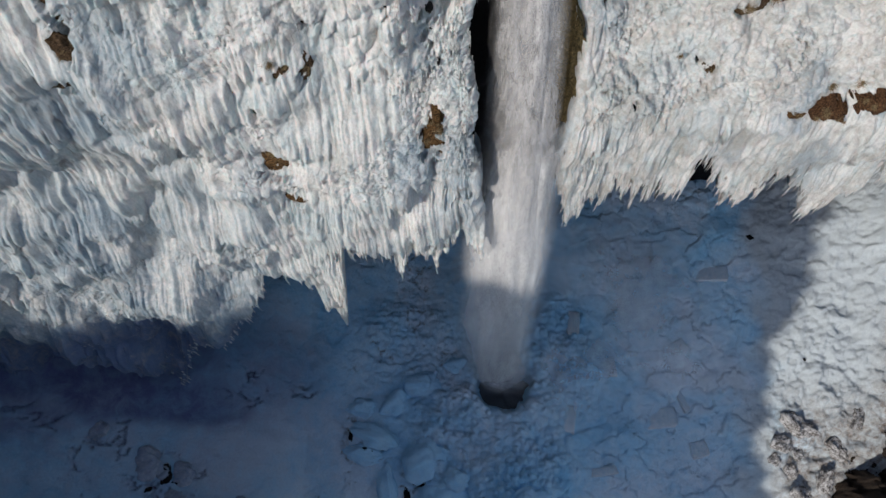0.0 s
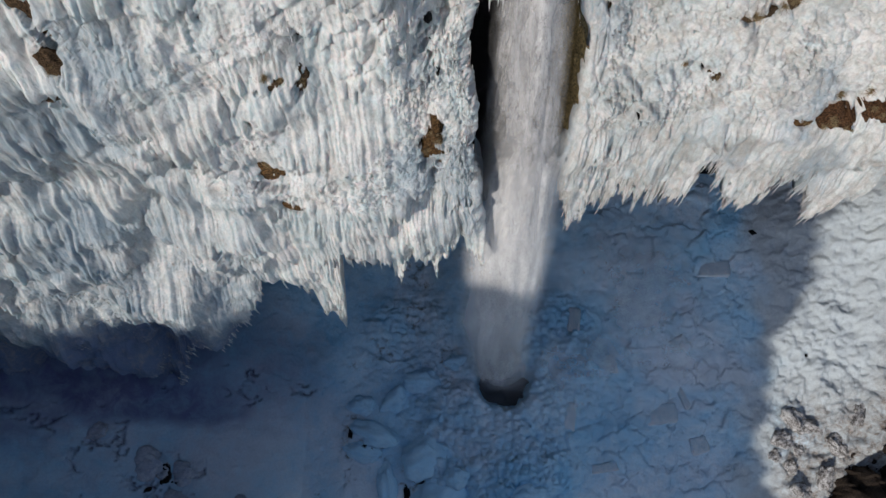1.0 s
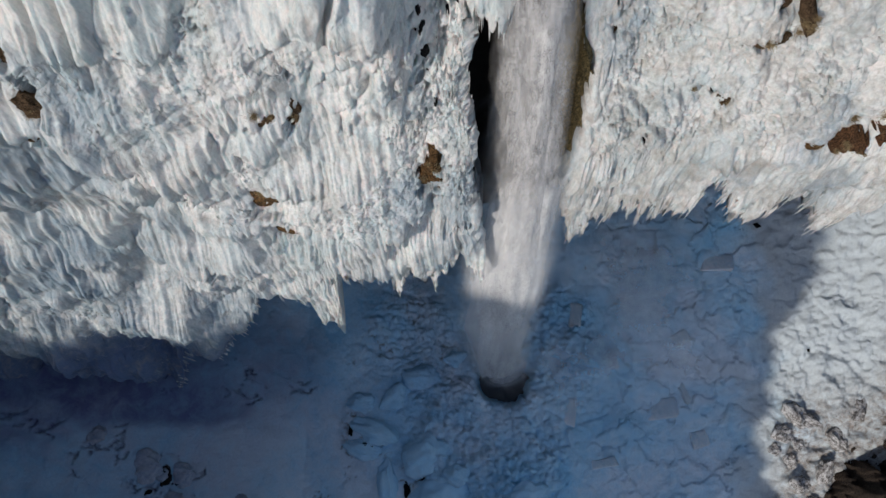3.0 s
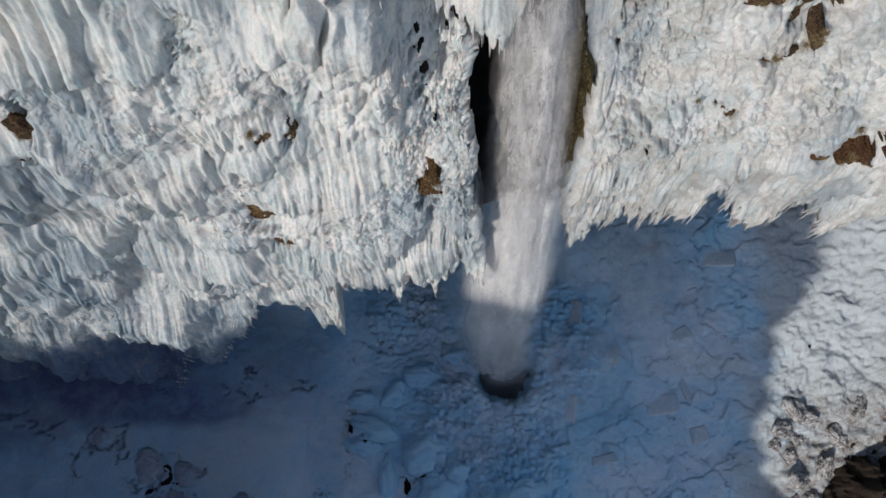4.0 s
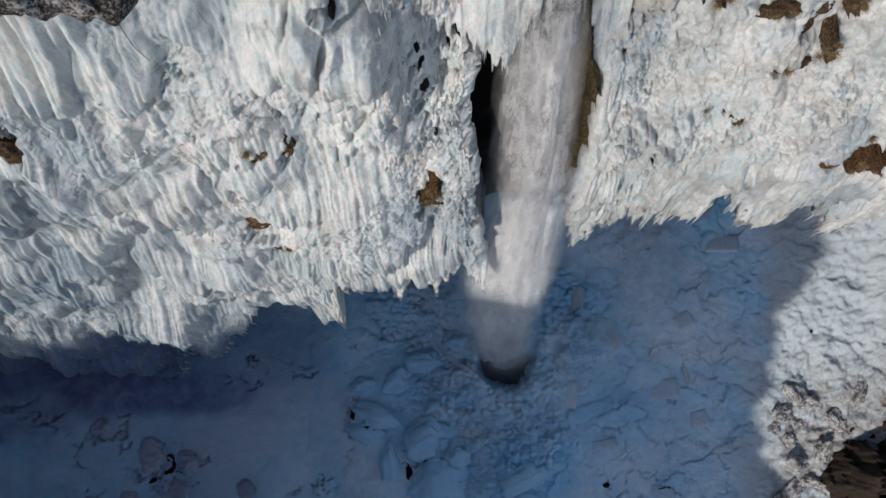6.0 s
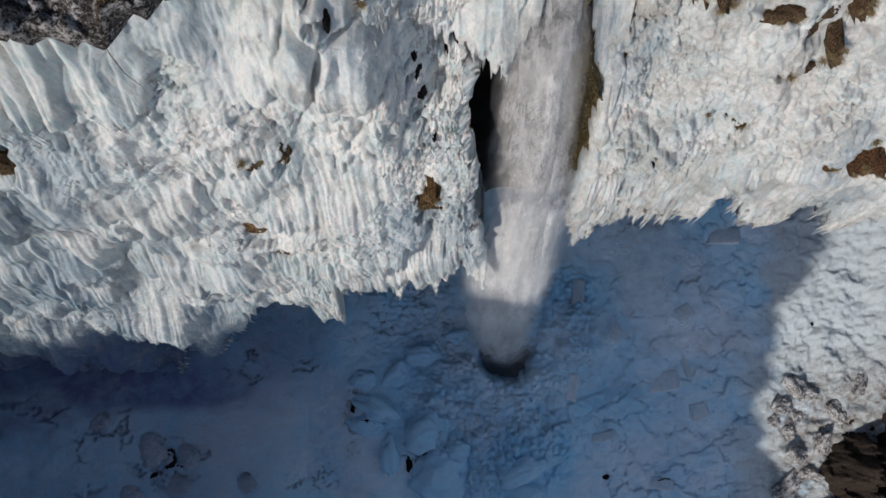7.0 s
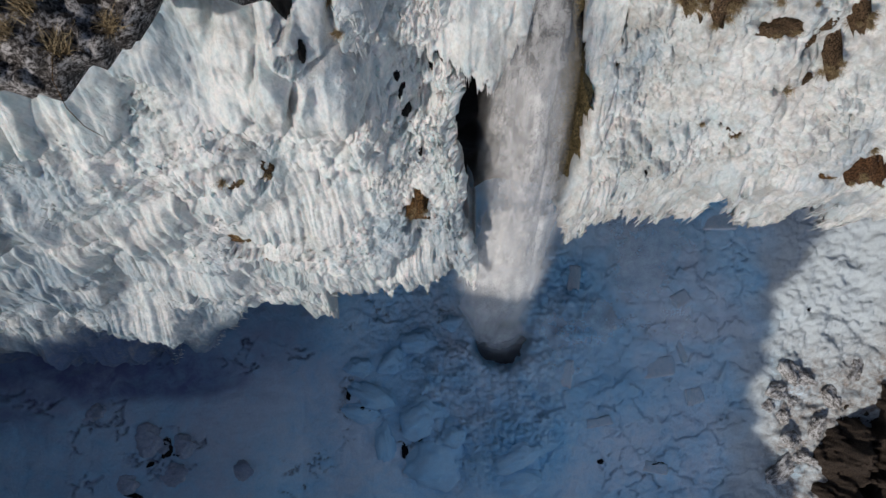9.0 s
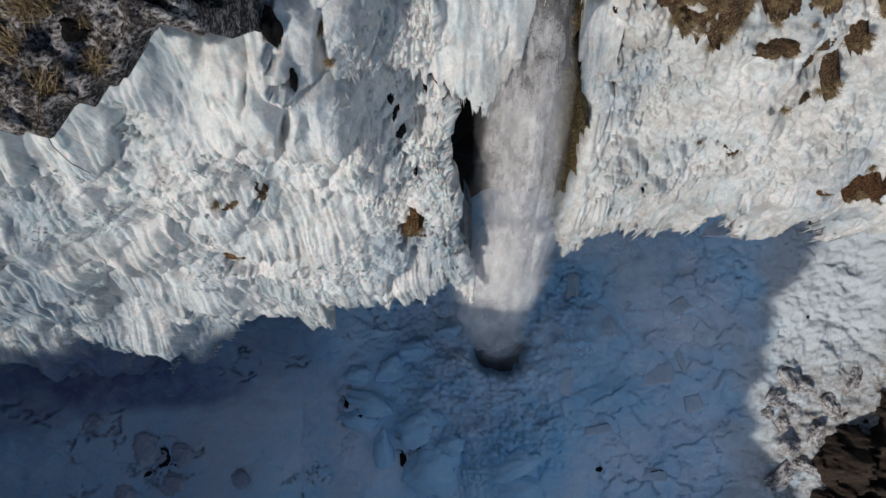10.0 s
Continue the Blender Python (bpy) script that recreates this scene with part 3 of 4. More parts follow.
def left_hem(x):
    z = np.interp(x, *HEM_LEFT)
    return z + 0.8 - 1.5 * teeth(x, 0.8, 5) - 0.7 * teeth(x, 0.27, 6)


def left_knobs(X, Z):
    k = step(-4.6, -2.6, X + 0.5 * vnoise(X, Z / 3, 11)) * step(46, 49, Z + vnoise(X, Z / 2, 8)) + 0.8 * step(0.55, 0.9, fbm(X / 6, Z / 5, 77, 3))
    return np.clip(k + step(3.2, 1.4, np.abs(Z - 47.6 - 0.05 * X) + 0.9 * vnoise(X / 2, Z / 2, 9)) * step(-14, -10, X), 0, 1)


def left_pillows(X, Z):
    return step(-10, -6.5, X + 2 * vnoise(X / 3, Z / 4, 12)) * step(51.5, 56, Z) * step(0.0, -2.4, X)


def left_wrap(X, Y, Z):
    X = X - (np.interp(Z, [38, 44, 50, 54, 58, 66], [0.1, 0.8, 1.5, 1.8, 2.2, 2.0]) + 0.55 * fbm(Z / 3.2, Y / 9, 69, 4)) * np.exp((X - 2.1) / 2.2)
    for n, (dx, dy) in enumerate(((-0.3, 1.7), (0.1, 1.1), (0.2, 0.7), (0.2, 0.35), (0.1, 0.12))):
        X[:, -1 - n] = X[:, -6] + dx + 0.1 + (0.30 * fbm(Z[:, -6] / 0.9, Y[:, -6] + dy, 97, 3) if n < 4 else 0)
        Y[:, -1 - n] = Y[:, -6] + dy
    return X, Y, Z


wall_left, lx, lz, LY, lfeet = ice_wall("ice_wall_left", -56, 2.1, left_hem, left_face, 0.08, 640, 101, 1.0, left_knobs, left_pillows,
                                        "white and pale blue ice curtains and icicles over a cliff", left_wrap,
                                        [q for _, group in BARE_LEFT for q in group] + list(RIB), lambda X, Z: 1 + 0 * X, ICE, 12.0, lambda X, Z: step(-5, -2.5, X))

HEM_RIGHT = ([6.6, 8.0, 8.8, 9.7, 10.9, 11.9, 13.3, 15.0, 16.5, 17.0, 17.7, 19.0, 20.6, 21.3, 22.1, 24.6, 26.5, 28.4, 29.5, 30.5, 33, 36, 45, 60],
             [43, 36, 34, 36, 35.5, 38, 37.2, 38, 35.2, 38, 42, 39, 36, 35.2, 38.2, 39, 36, 32.5, 34.4, 40, 38, 39, 37, 36])


def right_hem(x):
    z = np.interp(x, *HEM_RIGHT)
    return z + 1.6 - 2.6 * teeth(x, 1.0, 15) - 2.0 * teeth(x, 0.36, 16)


def right_knobs(X, Z):
    k = step(14.5, 11, X + 2 * vnoise(X / 3, Z / 3, 18)) * step(46, 48, Z) * step(7.4, 8.0, X) + step(-0.9, -0.1, fbm(X / 5, Z / 4, 78, 3)) * step(46, 49, Z)
    return np.clip(k, 0, 1) * step(7.8, 8.8, X + 0.3 * vnoise(X, Z, 23))


def right_wrap(X, Y, Z):
    X = X + (1.05 * step(43.5, 48, Z) * step(64, 58, Z) + 0.2 * fbm(Z / 1.6, 0 * Z, 70, 3)) * np.exp((6.5 - X) / 2.5)
    for n, (dx, dy) in enumerate(((0.0, 6.0), (0.25, 3.0), (0.3, 1.0), (0.22, 0.4), (0.1, 0.12))):
        X[:, n] = X[:, 5] - dx - 0.1
        Y[:, n] = Y[:, 5] + dy
    return X, Y, Z


wall_right, rx, rz, RY, rfeet = ice_wall("ice_wall_right", 6.5, 56, right_hem, right_face, 0.08, 520, 202, 0.8, right_knobs, lambda X, Z: 0.75 * step(46, 49, Z),
                                         "white ice wall with knobbly rime and long hanging icicles", right_wrap,
                                         [q for _, group in BARE_RIGHT for q in group], lambda X, Z: 0.12 + 0.88 * step(48.5, 45.5, Z + 0.8 * vnoise(X / 2, Z, 19)), RIME, 6.5, lambda X, Z: 1.3 * step(14.5, 11, X + 1.5 * vnoise(X / 2, Z / 2, 20)))

# canyon rim over the ice, the recess behind the fall and the far wall of the canyon
def cliff_sheet(name, P, material, label):
    ob = grid_thing(name, P, material)
    return tagged(ob, label, "cliff", kind="structure")


xs, vs = np.linspace(-58, 58, 140), np.linspace(0, 1, 60)
RX, RV = np.meshgrid(xs, vs)
rim = np.stack([RX, 30 + 0.02 * RV + 300 * RV**3 + 1.0 * fbm(RX / 5, RV * 9, 71, 4), TOP - 1.5 + 6 * np.sqrt(RV) + 0.8 * fbm(RX / 6, RV * 12, 72, 4)], -1)
cliff_sheet("plateau", rim, TURF, "dead grass and rock on the canyon rim")

xs, zs = np.linspace(-60, 60, 180), np.linspace(-10, 76, 120)
RX, RZ = np.meshgrid(xs, zs)
near_fall = step(-3.5, -1, RX) * step(10.5, 8.5, RX)
RYY = 44 - 13.5 * step(38 - 24 * near_fall, 47 - 25 * near_fall, RZ) - 10 * step(-16, -34, RX) * step(40, 30, RZ) + 1.2 * fbm(RX / 5, RZ / 5, 73, 4) + 8 * step(50, 70, RZ)
cliff_sheet("cliff", np.stack([RX, RYY, RZ], -1), WET_SHADE, "wet dark basalt cliff behind the ice")

xs, vs = np.linspace(0, 1, 420), np.linspace(0, 1, 170)
RU, RV = np.meshgrid(xs, vs)
# Wall out of view; end line and crest notches are fitted to its shadow.
end = np.interp(-20 + 98 * RV, [-20, 22, 26, 30.5, 36.7, 43, 49.5, 56, 63, 78], [25, 14.5, 8.7, 3.8, -0.6, -4.0, -6.0, -7.4, -9, -13]) + 1.6 * fbm(RV * 13, 0 * RV, 83, 4) + 1.1 * fbm(RV * 55, 0 * RV, 84, 2)
RX = -420 + (end + 420) * RU**0.5
crest = 79.5 + 2.0 * fbm(RX / 14, 0 * RX, 81, 4) - 5.0 * np.exp(-(((RX + 36.5) / 3.0) ** 2)) - 6 * np.exp(-(((RX + 54.5) / 2.5) ** 2))
far = np.stack([RX, -40 + 2 * fbm(RX / 9, RV * 8, 82, 4), -20 + (crest + 20) * RV], -1)
cliff_sheet("canyon_wall", far, CANYON, "brown basalt wall on the far side of the canyon")

# Arm out of view, added to block sky light from the left basin.
ys, zs = np.linspace(-45, 22, 90), np.linspace(5, 1, 50)
RY2, RV = np.meshgrid(ys, np.linspace(0, 1, 50))
top = 46 + 0.85 * np.clip(-10 - RY2, 0, 40) + 2 * fbm(RY2 / 8, 0 * RV, 86, 3)
arm = np.stack([-48 - 3 * RV + 1.2 * fbm(RY2 / 6, RV * 6, 85, 4), RY2, 8 + RV * (top - 8)], -1)
cliff_sheet("shading_arm", arm, CANYON, "unseen basalt arm added to keep sky off the left basin")


# ---- hanging ice ----
def surface(wall, x, z):
    """The point of an ice wall's face nearest to that x and height."""
    co = FACES[wall.name]
    return co[np.argmin((co[:, 0] - x) ** 2 + (co[:, 2] - z) ** 2 + 0.02 * co[:, 1])]


FACES = {}
for w in (wall_left, wall_right):
    co = np.empty(len(w.data.vertices) * 3, np.float32)
    w.data.vertices.foreach_get("co", co)
    FACES[w.name] = co.reshape(-1, 3)

rng = random.Random(7)
for wall, xs_, low_, YY, feet, limit, longest, lean_in in ((wall_left, lx, lz, LY, lfeet, 240, 1.7, 0.3), (wall_right, rx, rz, RY, rfeet, 240, 2.6, 0.5)):
    spots = []
    for _ in range(800):
        k = rng.randrange(8, len(xs_) - 8)
        if xs_[k] < -34 or xs_[k] > 40:
            continue
        length = longest * rng.uniform(0.25, 1.0) ** 1.5
        spots.append((xs_[k], YY[0, k] + rng.uniform(-0.1, lean_in), low_[k] + 0.45 * length, length * 1.25, 0.04 + 0.045 * length * rng.uniform(0.6, 1.3)))
    hang_icicles(wall, spots, limit, rng)
    # fringes at the feet of the tongues
    spots = []
    for p in feet[[rng.randrange(len(feet)) for _ in range(6500)]]:
        if p[0] < -36 or p[0] > 36 or (p[0] > 6 and p[2] > 48):
            continue
        l = 0.3 + 1.8 * rng.random() ** 2
        spots.append((float(p[0]), float(p[1]) + 0.06, float(p[2]) + 0.3 * l, l, 0.025 + 0.035 * l * rng.random()))
    hang_icicles(wall, spots, 0, rng)


# ---- the fall ----
FALL_TOP, FALL_BACK, FALL_OUT = 64.0, 28.6, 12.2


def fall_sheet(name, x0, x1, depth, z_hi, z_lo, dens, material, parent, label, seed, bow=1.0, rows=150, cols=44):
    v, u = np.linspace(0, 1, rows)[:, None], np.linspace(0, 1, cols)[None]
    Z = z_hi + (z_lo - z_hi) * v + 0 * u
    h = np.clip(FALL_TOP - Z, 0, 99) / FALL_TOP
    a, b = np.interp(Z[:, 0], [-3, 5, 17, 34, 46, 56, 64], x0)[:, None], np.interp(Z[:, 0], [-3, 5, 17, 34, 46, 56, 64], x1)[:, None]
    X = a + (b - a) * u + 0.12 * fbm(u * 9 + 0 * v, Z / 7, seed, 3)
    s = 2 * u - 1
    Y = FALL_BACK - FALL_OUT * 1.12 * (np.sqrt(h + 0.03) - np.sqrt(0.03)) + depth + bow * (s**2) + 0.14 * fbm(X / 0.6, Z / 14, seed + 1, 3)
    D = step(z_hi, z_hi - 3.0, Z) * dens(s + 0 * Z, Z) * (0.85 + 0.3 * vnoise(u * 4 + 0 * v, Z / 9, seed + 2))
    ob = grid_thing(name, np.stack([X, Y, Z], -1), material, parent, cover=np.clip(D, 0, 1))
    ob["label"] = label
    return ob


waterfall = tagged(new("waterfall"), "white waterfall dropping in streaks and spray from the ice", "waterfall")
waterfall.location = (0, 0, 0)
LEFT_X, RIGHT_X = [2.2, 1.6, 0.8, 0.6, 1.3, 1.7, 1.8], [7.2, 7.2, 7.1, 7.0, 6.7, 6.1, 5.6]


def edge(s, soft):
    return step(1.0, 1.0 - soft, np.abs(s))


stream = fall_sheet("stream", LEFT_X, RIGHT_X, 0.9, 64, -2.5, lambda s, z: 0.9 * edge(s, 0.35) * (1 - 0.5 * step(-0.1, -0.9, s)) * (1 - 0.15 * step(45, 47, z)) * step(-2.5, 9, z), WATER, waterfall, "white streaked water", 301)
fall_sheet("veil", LEFT_X, RIGHT_X, -0.1, 62, -2.5, lambda s, z: 0.72 * (1 - 0.3 * step(45, 47, z)) * edge(s - 0.12, 0.5) * step(-2.5, 9, z) * (0.55 + 0.45 * step(6, 28, z)), WATER, waterfall, "torn white water", 305)
fall_sheet("veil", [2.8, 2.6, 2.0, 1.9, 2.5, 2.9, 2.9], [7.0, 6.8, 6.4, 6.4, 6.2, 5.8, 5.4], -0.7, 61, -2.5, lambda s, z: 0.62 * edge(s, 0.6) * step(-2.5, 9, z) * (0.4 + 0.6 * step(6, 28, z)), WATER, waterfall, "torn white water", 309)
fall_sheet("spray", [1.0, 0.2, -0.7, -0.1, 1.9, 2.2, 2.2], [7.8, 8.0, 7.9, 7.9, 7.6, 7.4, 7.4], -0.4, 47, -2.0, lambda s, z: 0.95 * edge(s, 0.6) * (0.85 + 0.15 * step(2, 24, z)) * step(46.6, 45.6, z) * step(-2.0, 8, z), SPRAY, waterfall, "soft white spray", 313, 1.6)
fall_sheet("spray", [0.8, 0.0, -1.2, -0.7, 1.0, 1.6, 1.6], [8.0, 8.2, 8.2, 8.0, 7.6, 7.4, 7.4], -1.1, 42, 0, lambda s, z: 0.7 * edge(s, 0.9) * step(42, 34, z) * step(0, 4, z), SPRAY, waterfall, "soft white spray", 317, 1.6)

MX, MY = np.meshgrid(np.linspace(5, 40, 70), np.linspace(6, 42, 70))
MD = np.maximum(0.5 * step(1.0, 0.25, np.hypot((MX - 20) / 15, (MY - 23) / 17)), 0.42 * step(1.0, 0.2, np.hypot((MX - 12.5) / 7, (MY - 17) / 9))) * (0.7 + 0.6 * fbm(MX / 7, MY / 6, 330, 3))
mist = grid_thing("mist", np.stack([MX, MY, basin(MX, MY) * 0.3 + 5 + 1.2 * fbm(MX / 8, MY / 8, 331, 3)], -1), SPRAY, waterfall, cover=np.clip(MD, 0, 0.5))
mist["label"] = "thin drifting mist"
MX, MY = np.meshgrid(np.linspace(0.5, 9.3, 40), np.linspace(14.2, 22.5, 40))
MD = 0.95 * step(1.0, 0.4, np.hypot((MX - 4.8) / 3.9, (MY - 18.3) / 3.5)) * (0.85 + 0.3 * fbm(MX / 2, MY / 2, 332, 3))
puff = grid_thing("mist", np.stack([MX, MY, 2.6 - 0.05 * (MX - 4.8) ** 2 + 0.4 * fbm(MX / 2.4, MY / 2.4, 333, 3)], -1), SPRAY, waterfall, cover=np.clip(MD, 0, 0.9))
puff["label"] = "spray rising from the plunge hole"

u, v = np.meshgrid(np.linspace(0, 2 * np.pi, 40), np.linspace(0, 1, 9))
pool = grid_thing("plunge_hole_water", np.stack([4.9 + 3.4 * v * np.cos(u), 16.4 + 3.4 * v * np.sin(u), -1.3 + 0.2 * vnoise(6 * v * np.cos(u), 6 * v * np.sin(u), 3)], -1), PLUNGE)
tagged(pool, "dark churning water in a hole in the ice", "water", kind="structure")

# the ice that spills over the lip above the fall
xs, vs = np.arange(-0.6, 8.4, 0.07), np.linspace(0, 1, 190)[:, None]
AX = np.repeat(xs[None], 190, 0)
hem_a = np.interp(xs, [-0.6, 0.6, 1.4, 1.9, 2.6, 3.6, 4.6, 5.4, 6.0, 6.5, 7.0, 7.6, 8.4], [60, 59, 58, 58.5, 58.5, 60.5, 64, 63.5, 61.5, 57, 53.5, 52, 52]) + 0.5 - 1.3 * teeth(xs, 0.55, 44) - 0.6 * teeth(xs, 0.22, 45)
even_a = np.convolve(np.pad(hem_a, 14, "edge"), np.ones(29) / 29, "valid")
AZ = even_a[None] + vs * (TOP + 2 - even_a[None])
AZ = AZ + (hem_a - even_a)[None] * np.clip(1 - (AZ - even_a[None]) / 4, 0, 1)
AY = 26.6 + 0.42 * (AZ - 58) + 1.2 * step(1.5, 4.5, AX) + 2.5 * step(5.8, 6.6, AX) + 0.7 * fbm(AX / 3, AZ / 4, 91, 3)
da = drapes(AX, AZ, 34, 404, -0.6, 8.4, 56, TOP, 0.8)
db = drapes(AX, AZ, 120, 405, -0.6, 8.4, 56, TOP, 0.36)
AY = AY - da - 0.6 * db - 0.12 * fbm(AX / 0.4, AZ / 3, 92, 3)
AZ = AZ - 0.4 * da * step(0, 0.06, vs)
P = np.stack([AX, AY, AZ], -1)
P = np.concatenate([np.stack([P[0] + (0, d, up) for d, up in ((4.0, 3.0), (1.0, 0.5), (0.3, 0.1))]), P])
apron = grid_thing("ice_apron", P, ICE)
tagged(apron, "white ice apron frozen over the lip of the fall", "ice wall", kind="structure")
spots = [(x, P[3, k, 1] + 0.1, hem_a[k] + 0.3, rng.uniform(0.6, 1.7), 0.05 + 0.06 * rng.random()) for k, x in enumerate(xs) if rng.random() < 0.55 and 8 < k < len(xs) - 8]
hang_icicles(apron, spots, 60, rng)

# the ochre rock that shows between the water and the ice
zs, vs = np.linspace(43.5, 62, 90)[:, None], np.linspace(0, 1, 26)[None]
SX = 6.3 + 1.25 * vs**1.1 * step(44, 48, zs) * step(57, 52, zs) + 0.25 * fbm(vs * 4 + 0 * zs, zs / 1.2, 95, 4) - 0.2 * step(47, 44, zs)
SY = 25.4 + 0.43 * np.clip(zs - 46.3, 0, 20) + 4.8 * (1 - vs**0.8) - 0.6 * step(45, 47, zs) * step(57, 53, zs) + 0.4 * fbm(vs * 3 + 0 * zs, zs / 1.1, 96, 5, 0.6)
recess = grid_thing("recess_wall", np.stack([SX, SY, zs + 0 * SX], -1), OCHRE)
tagged(recess, "ochre and dark stained rock beside the water", "cliff", kind="structure")


# ---- rocks and turf that show through the ice ----
ROCKS = [boulder_mesh("rock", 500 + k, BROWN, 0.34, 1.0, 3, 0.6) for k in range(4)]
# Near-black rocks that fill gaps and paint the shade in them.
DARKS = [boulder_mesh("shade_rock", 520 + k, WET_SHADE, 0.4, 1.0, 3, 0.6) for k in range(3)]
TURFS = [boulder_mesh("turf_patch", 540 + k, TURF, 0.38, 1.0, 4, 0.3) for k in range(3)]


GROWN = []
KINDS = {"rock": ("rock", ROCKS, "bare brown mossy rock poking through the ice", "rock", 0.30),
         "turf": ("turf_patch", TURFS, "patch of dead brown turf among the ice", "turf", 0.32),
         "dark": ("shade_rock", DARKS, "dark rock blackened for the shade in a gap between ice knobs", "rock", 0.42)}
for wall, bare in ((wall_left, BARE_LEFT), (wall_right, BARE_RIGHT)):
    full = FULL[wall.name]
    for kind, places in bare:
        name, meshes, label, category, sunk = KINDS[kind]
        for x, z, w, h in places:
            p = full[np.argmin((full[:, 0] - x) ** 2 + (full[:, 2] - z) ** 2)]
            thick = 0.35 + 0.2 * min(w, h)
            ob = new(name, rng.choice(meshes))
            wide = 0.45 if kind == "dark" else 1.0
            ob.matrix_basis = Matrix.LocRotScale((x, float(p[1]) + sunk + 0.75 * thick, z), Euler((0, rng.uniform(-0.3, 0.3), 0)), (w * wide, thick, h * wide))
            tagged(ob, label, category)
            if kind != "dark":
                GROWN.extend((x + rng.uniform(-0.35, 0.35) * w, float(p[1]) + sunk + 0.1, z + rng.uniform(-0.3, 0.4) * h, rng.uniform(0.35, 0.7)) for _ in range(2 + int(1.2 * w * h)))


# ---- broad bare places on the right wall ----
def bare_sheet(name, face, x0, x1, z0, z1, blobs, material, proud, label, category, seed, tufts, size):
    """Ground that stands through the ice where one of the rounded blobs (x, height, width, height) covers it, and dips behind the ice elsewhere."""
    xs, zs = np.meshgrid(np.arange(x0, x1, 0.09), np.arange(z0, z1, 0.09))
    shape = np.full(xs.shape, 9.0)
    for bx, bz, bw, bh in blobs:
        shape = np.minimum(shape, np.hypot((xs - bx) / (0.5 * bw), (zs - bz) / (0.5 * bh)))
    cover = step(1.12, 0.85, shape + 0.42 * fbm(xs / 0.8, zs / 0.6, seed, 5, 0.65))
    f1, f2, who = cells(xs / 0.55 + 0.3 * fbm(xs, zs, seed + 3, 2), zs / 0.45, seed + 2)
    relief = 0.22 * fbm(xs / 0.8, zs / 0.7, seed + 1, 5, 0.6) + 0.22 * who * step(0, 0.2, f2 - f1)
    P = np.stack([xs, face(xs, zs) + 1.1 - (1.1 + proud) * cover - relief, zs + 0.2 * cover], -1)
    ob = grid_thing(name, P, material)
    tagged(ob, label, category, kind="structure" if name == "turf_bank" else "")
    inside = P[cover > 0.8]
    for _ in range(tufts):
        p = inside[rng.randrange(len(inside))]
        GROWN.append((float(p[0]), float(p[1]) + 0.03, float(p[2]), size * rng.uniform(0.6, 1.3)))


bare_sheet("turf_bank", right_face, 8.6, 22, 53, 65, ((12.0, 60.7, 5.6, 4.4), (14.9, 61.0, 5.6, 4.4), (18.3, 60.4, 3.0, 3.2), (19.4, 58.6, 0.9, 1.5), (18.7, 57.0, 0.6, 1.0), (18.1, 55.2, 0.6, 1.2)),
           TURF, 0.55, "bank of matted dead brown grass above the ice", "turf", 811, 240, 0.7)
bare_sheet("rock_shelf", right_face, 20.5, 30, 45.5, 50, ((22.9, 47.6, 1.6, 0.7), (24.0, 47.8, 1.7, 1.1), (25.5, 48.1, 1.9, 1.0), (27.2, 48.6, 2.2, 1.2)),
           RUSTY, 0.45, "reddish brown mossy rock shelf under the rime", "rock", 821, 14, 0.6)


bare_sheet("rock_rib", lambda X, Z: 23.1 + 0 * X, -2.5, -0.4, 45.2, 51.5, RIB,
           BROWN, 0.45, "narrow brown mossy rib of rock beside the fall", "rock", 831, 8, 0.5)


# ---- the rock ledge on the rim, with its grass ----
xs, vs = np.arange(-34, -4.9, 0.09), np.linspace(0, 1, 150)[:, None]
EX = np.repeat(xs[None], 150, 0)
lip = 0.12 * fbm(xs / 0.7, 0 * xs, 409, 3) + np.interp(xs, [-34, -14, -10.9, -9.4, -8.1, -7.2, -6.1, -5.3, -4.9], [16.8, 20.2, 21.4, 21.7, 22.6, 23.3, 24.0, 24.4, 26.2]) + 0.16 * fbm(xs / 1.1, 0 * xs, 401, 4)
down = np.clip(1 - vs / 0.10, 0, 1)
EY = lip[None] - 0.25 * down * (1 - down) + 16 * np.clip((vs - 0.10) / 0.90, 0, 1) ** 1.25
inner = np.interp(xs, [-34, -5.9, -5.3, -4.9], [0, -0.2, 0.6, 4.0])
EZ = 71.3 + 0.16 * np.clip(EY - lip[None], 0, 9) - 0.8 * down - inner[None] + 0.8 * fbm(EX / 2.1, EY / 1.8, 402, 4, 0.5)
f1, f2, who = cells(EX / 1.3, EY / 1.1, 403)
g1, g2, gwho = cells(EX / 0.5 + 0.2 * vnoise(EX, EY, 406), EY / 0.42, 407)
EZ = EZ + 0.24 * gwho * step(0, 0.25, g2 - g1) + 0.45 * who * step(0, 0.3, f2 - f1) - 1.3 * step(0.35, 0.6, vnoise(EX / 1.5, EY / 1.0, 404)) * step(0.4, 1.0, EY - lip[None])
under = [np.stack([EX[0], EY[0] + d, EZ[0] - drop_], -1) for d, drop_ in ((7.0, 2.0), (1.2, 0.9))]
ledge = grid_thing("rock_ledge", np.concatenate([np.stack(under), np.stack([EX, EY, EZ], -1)]), FROSTED)
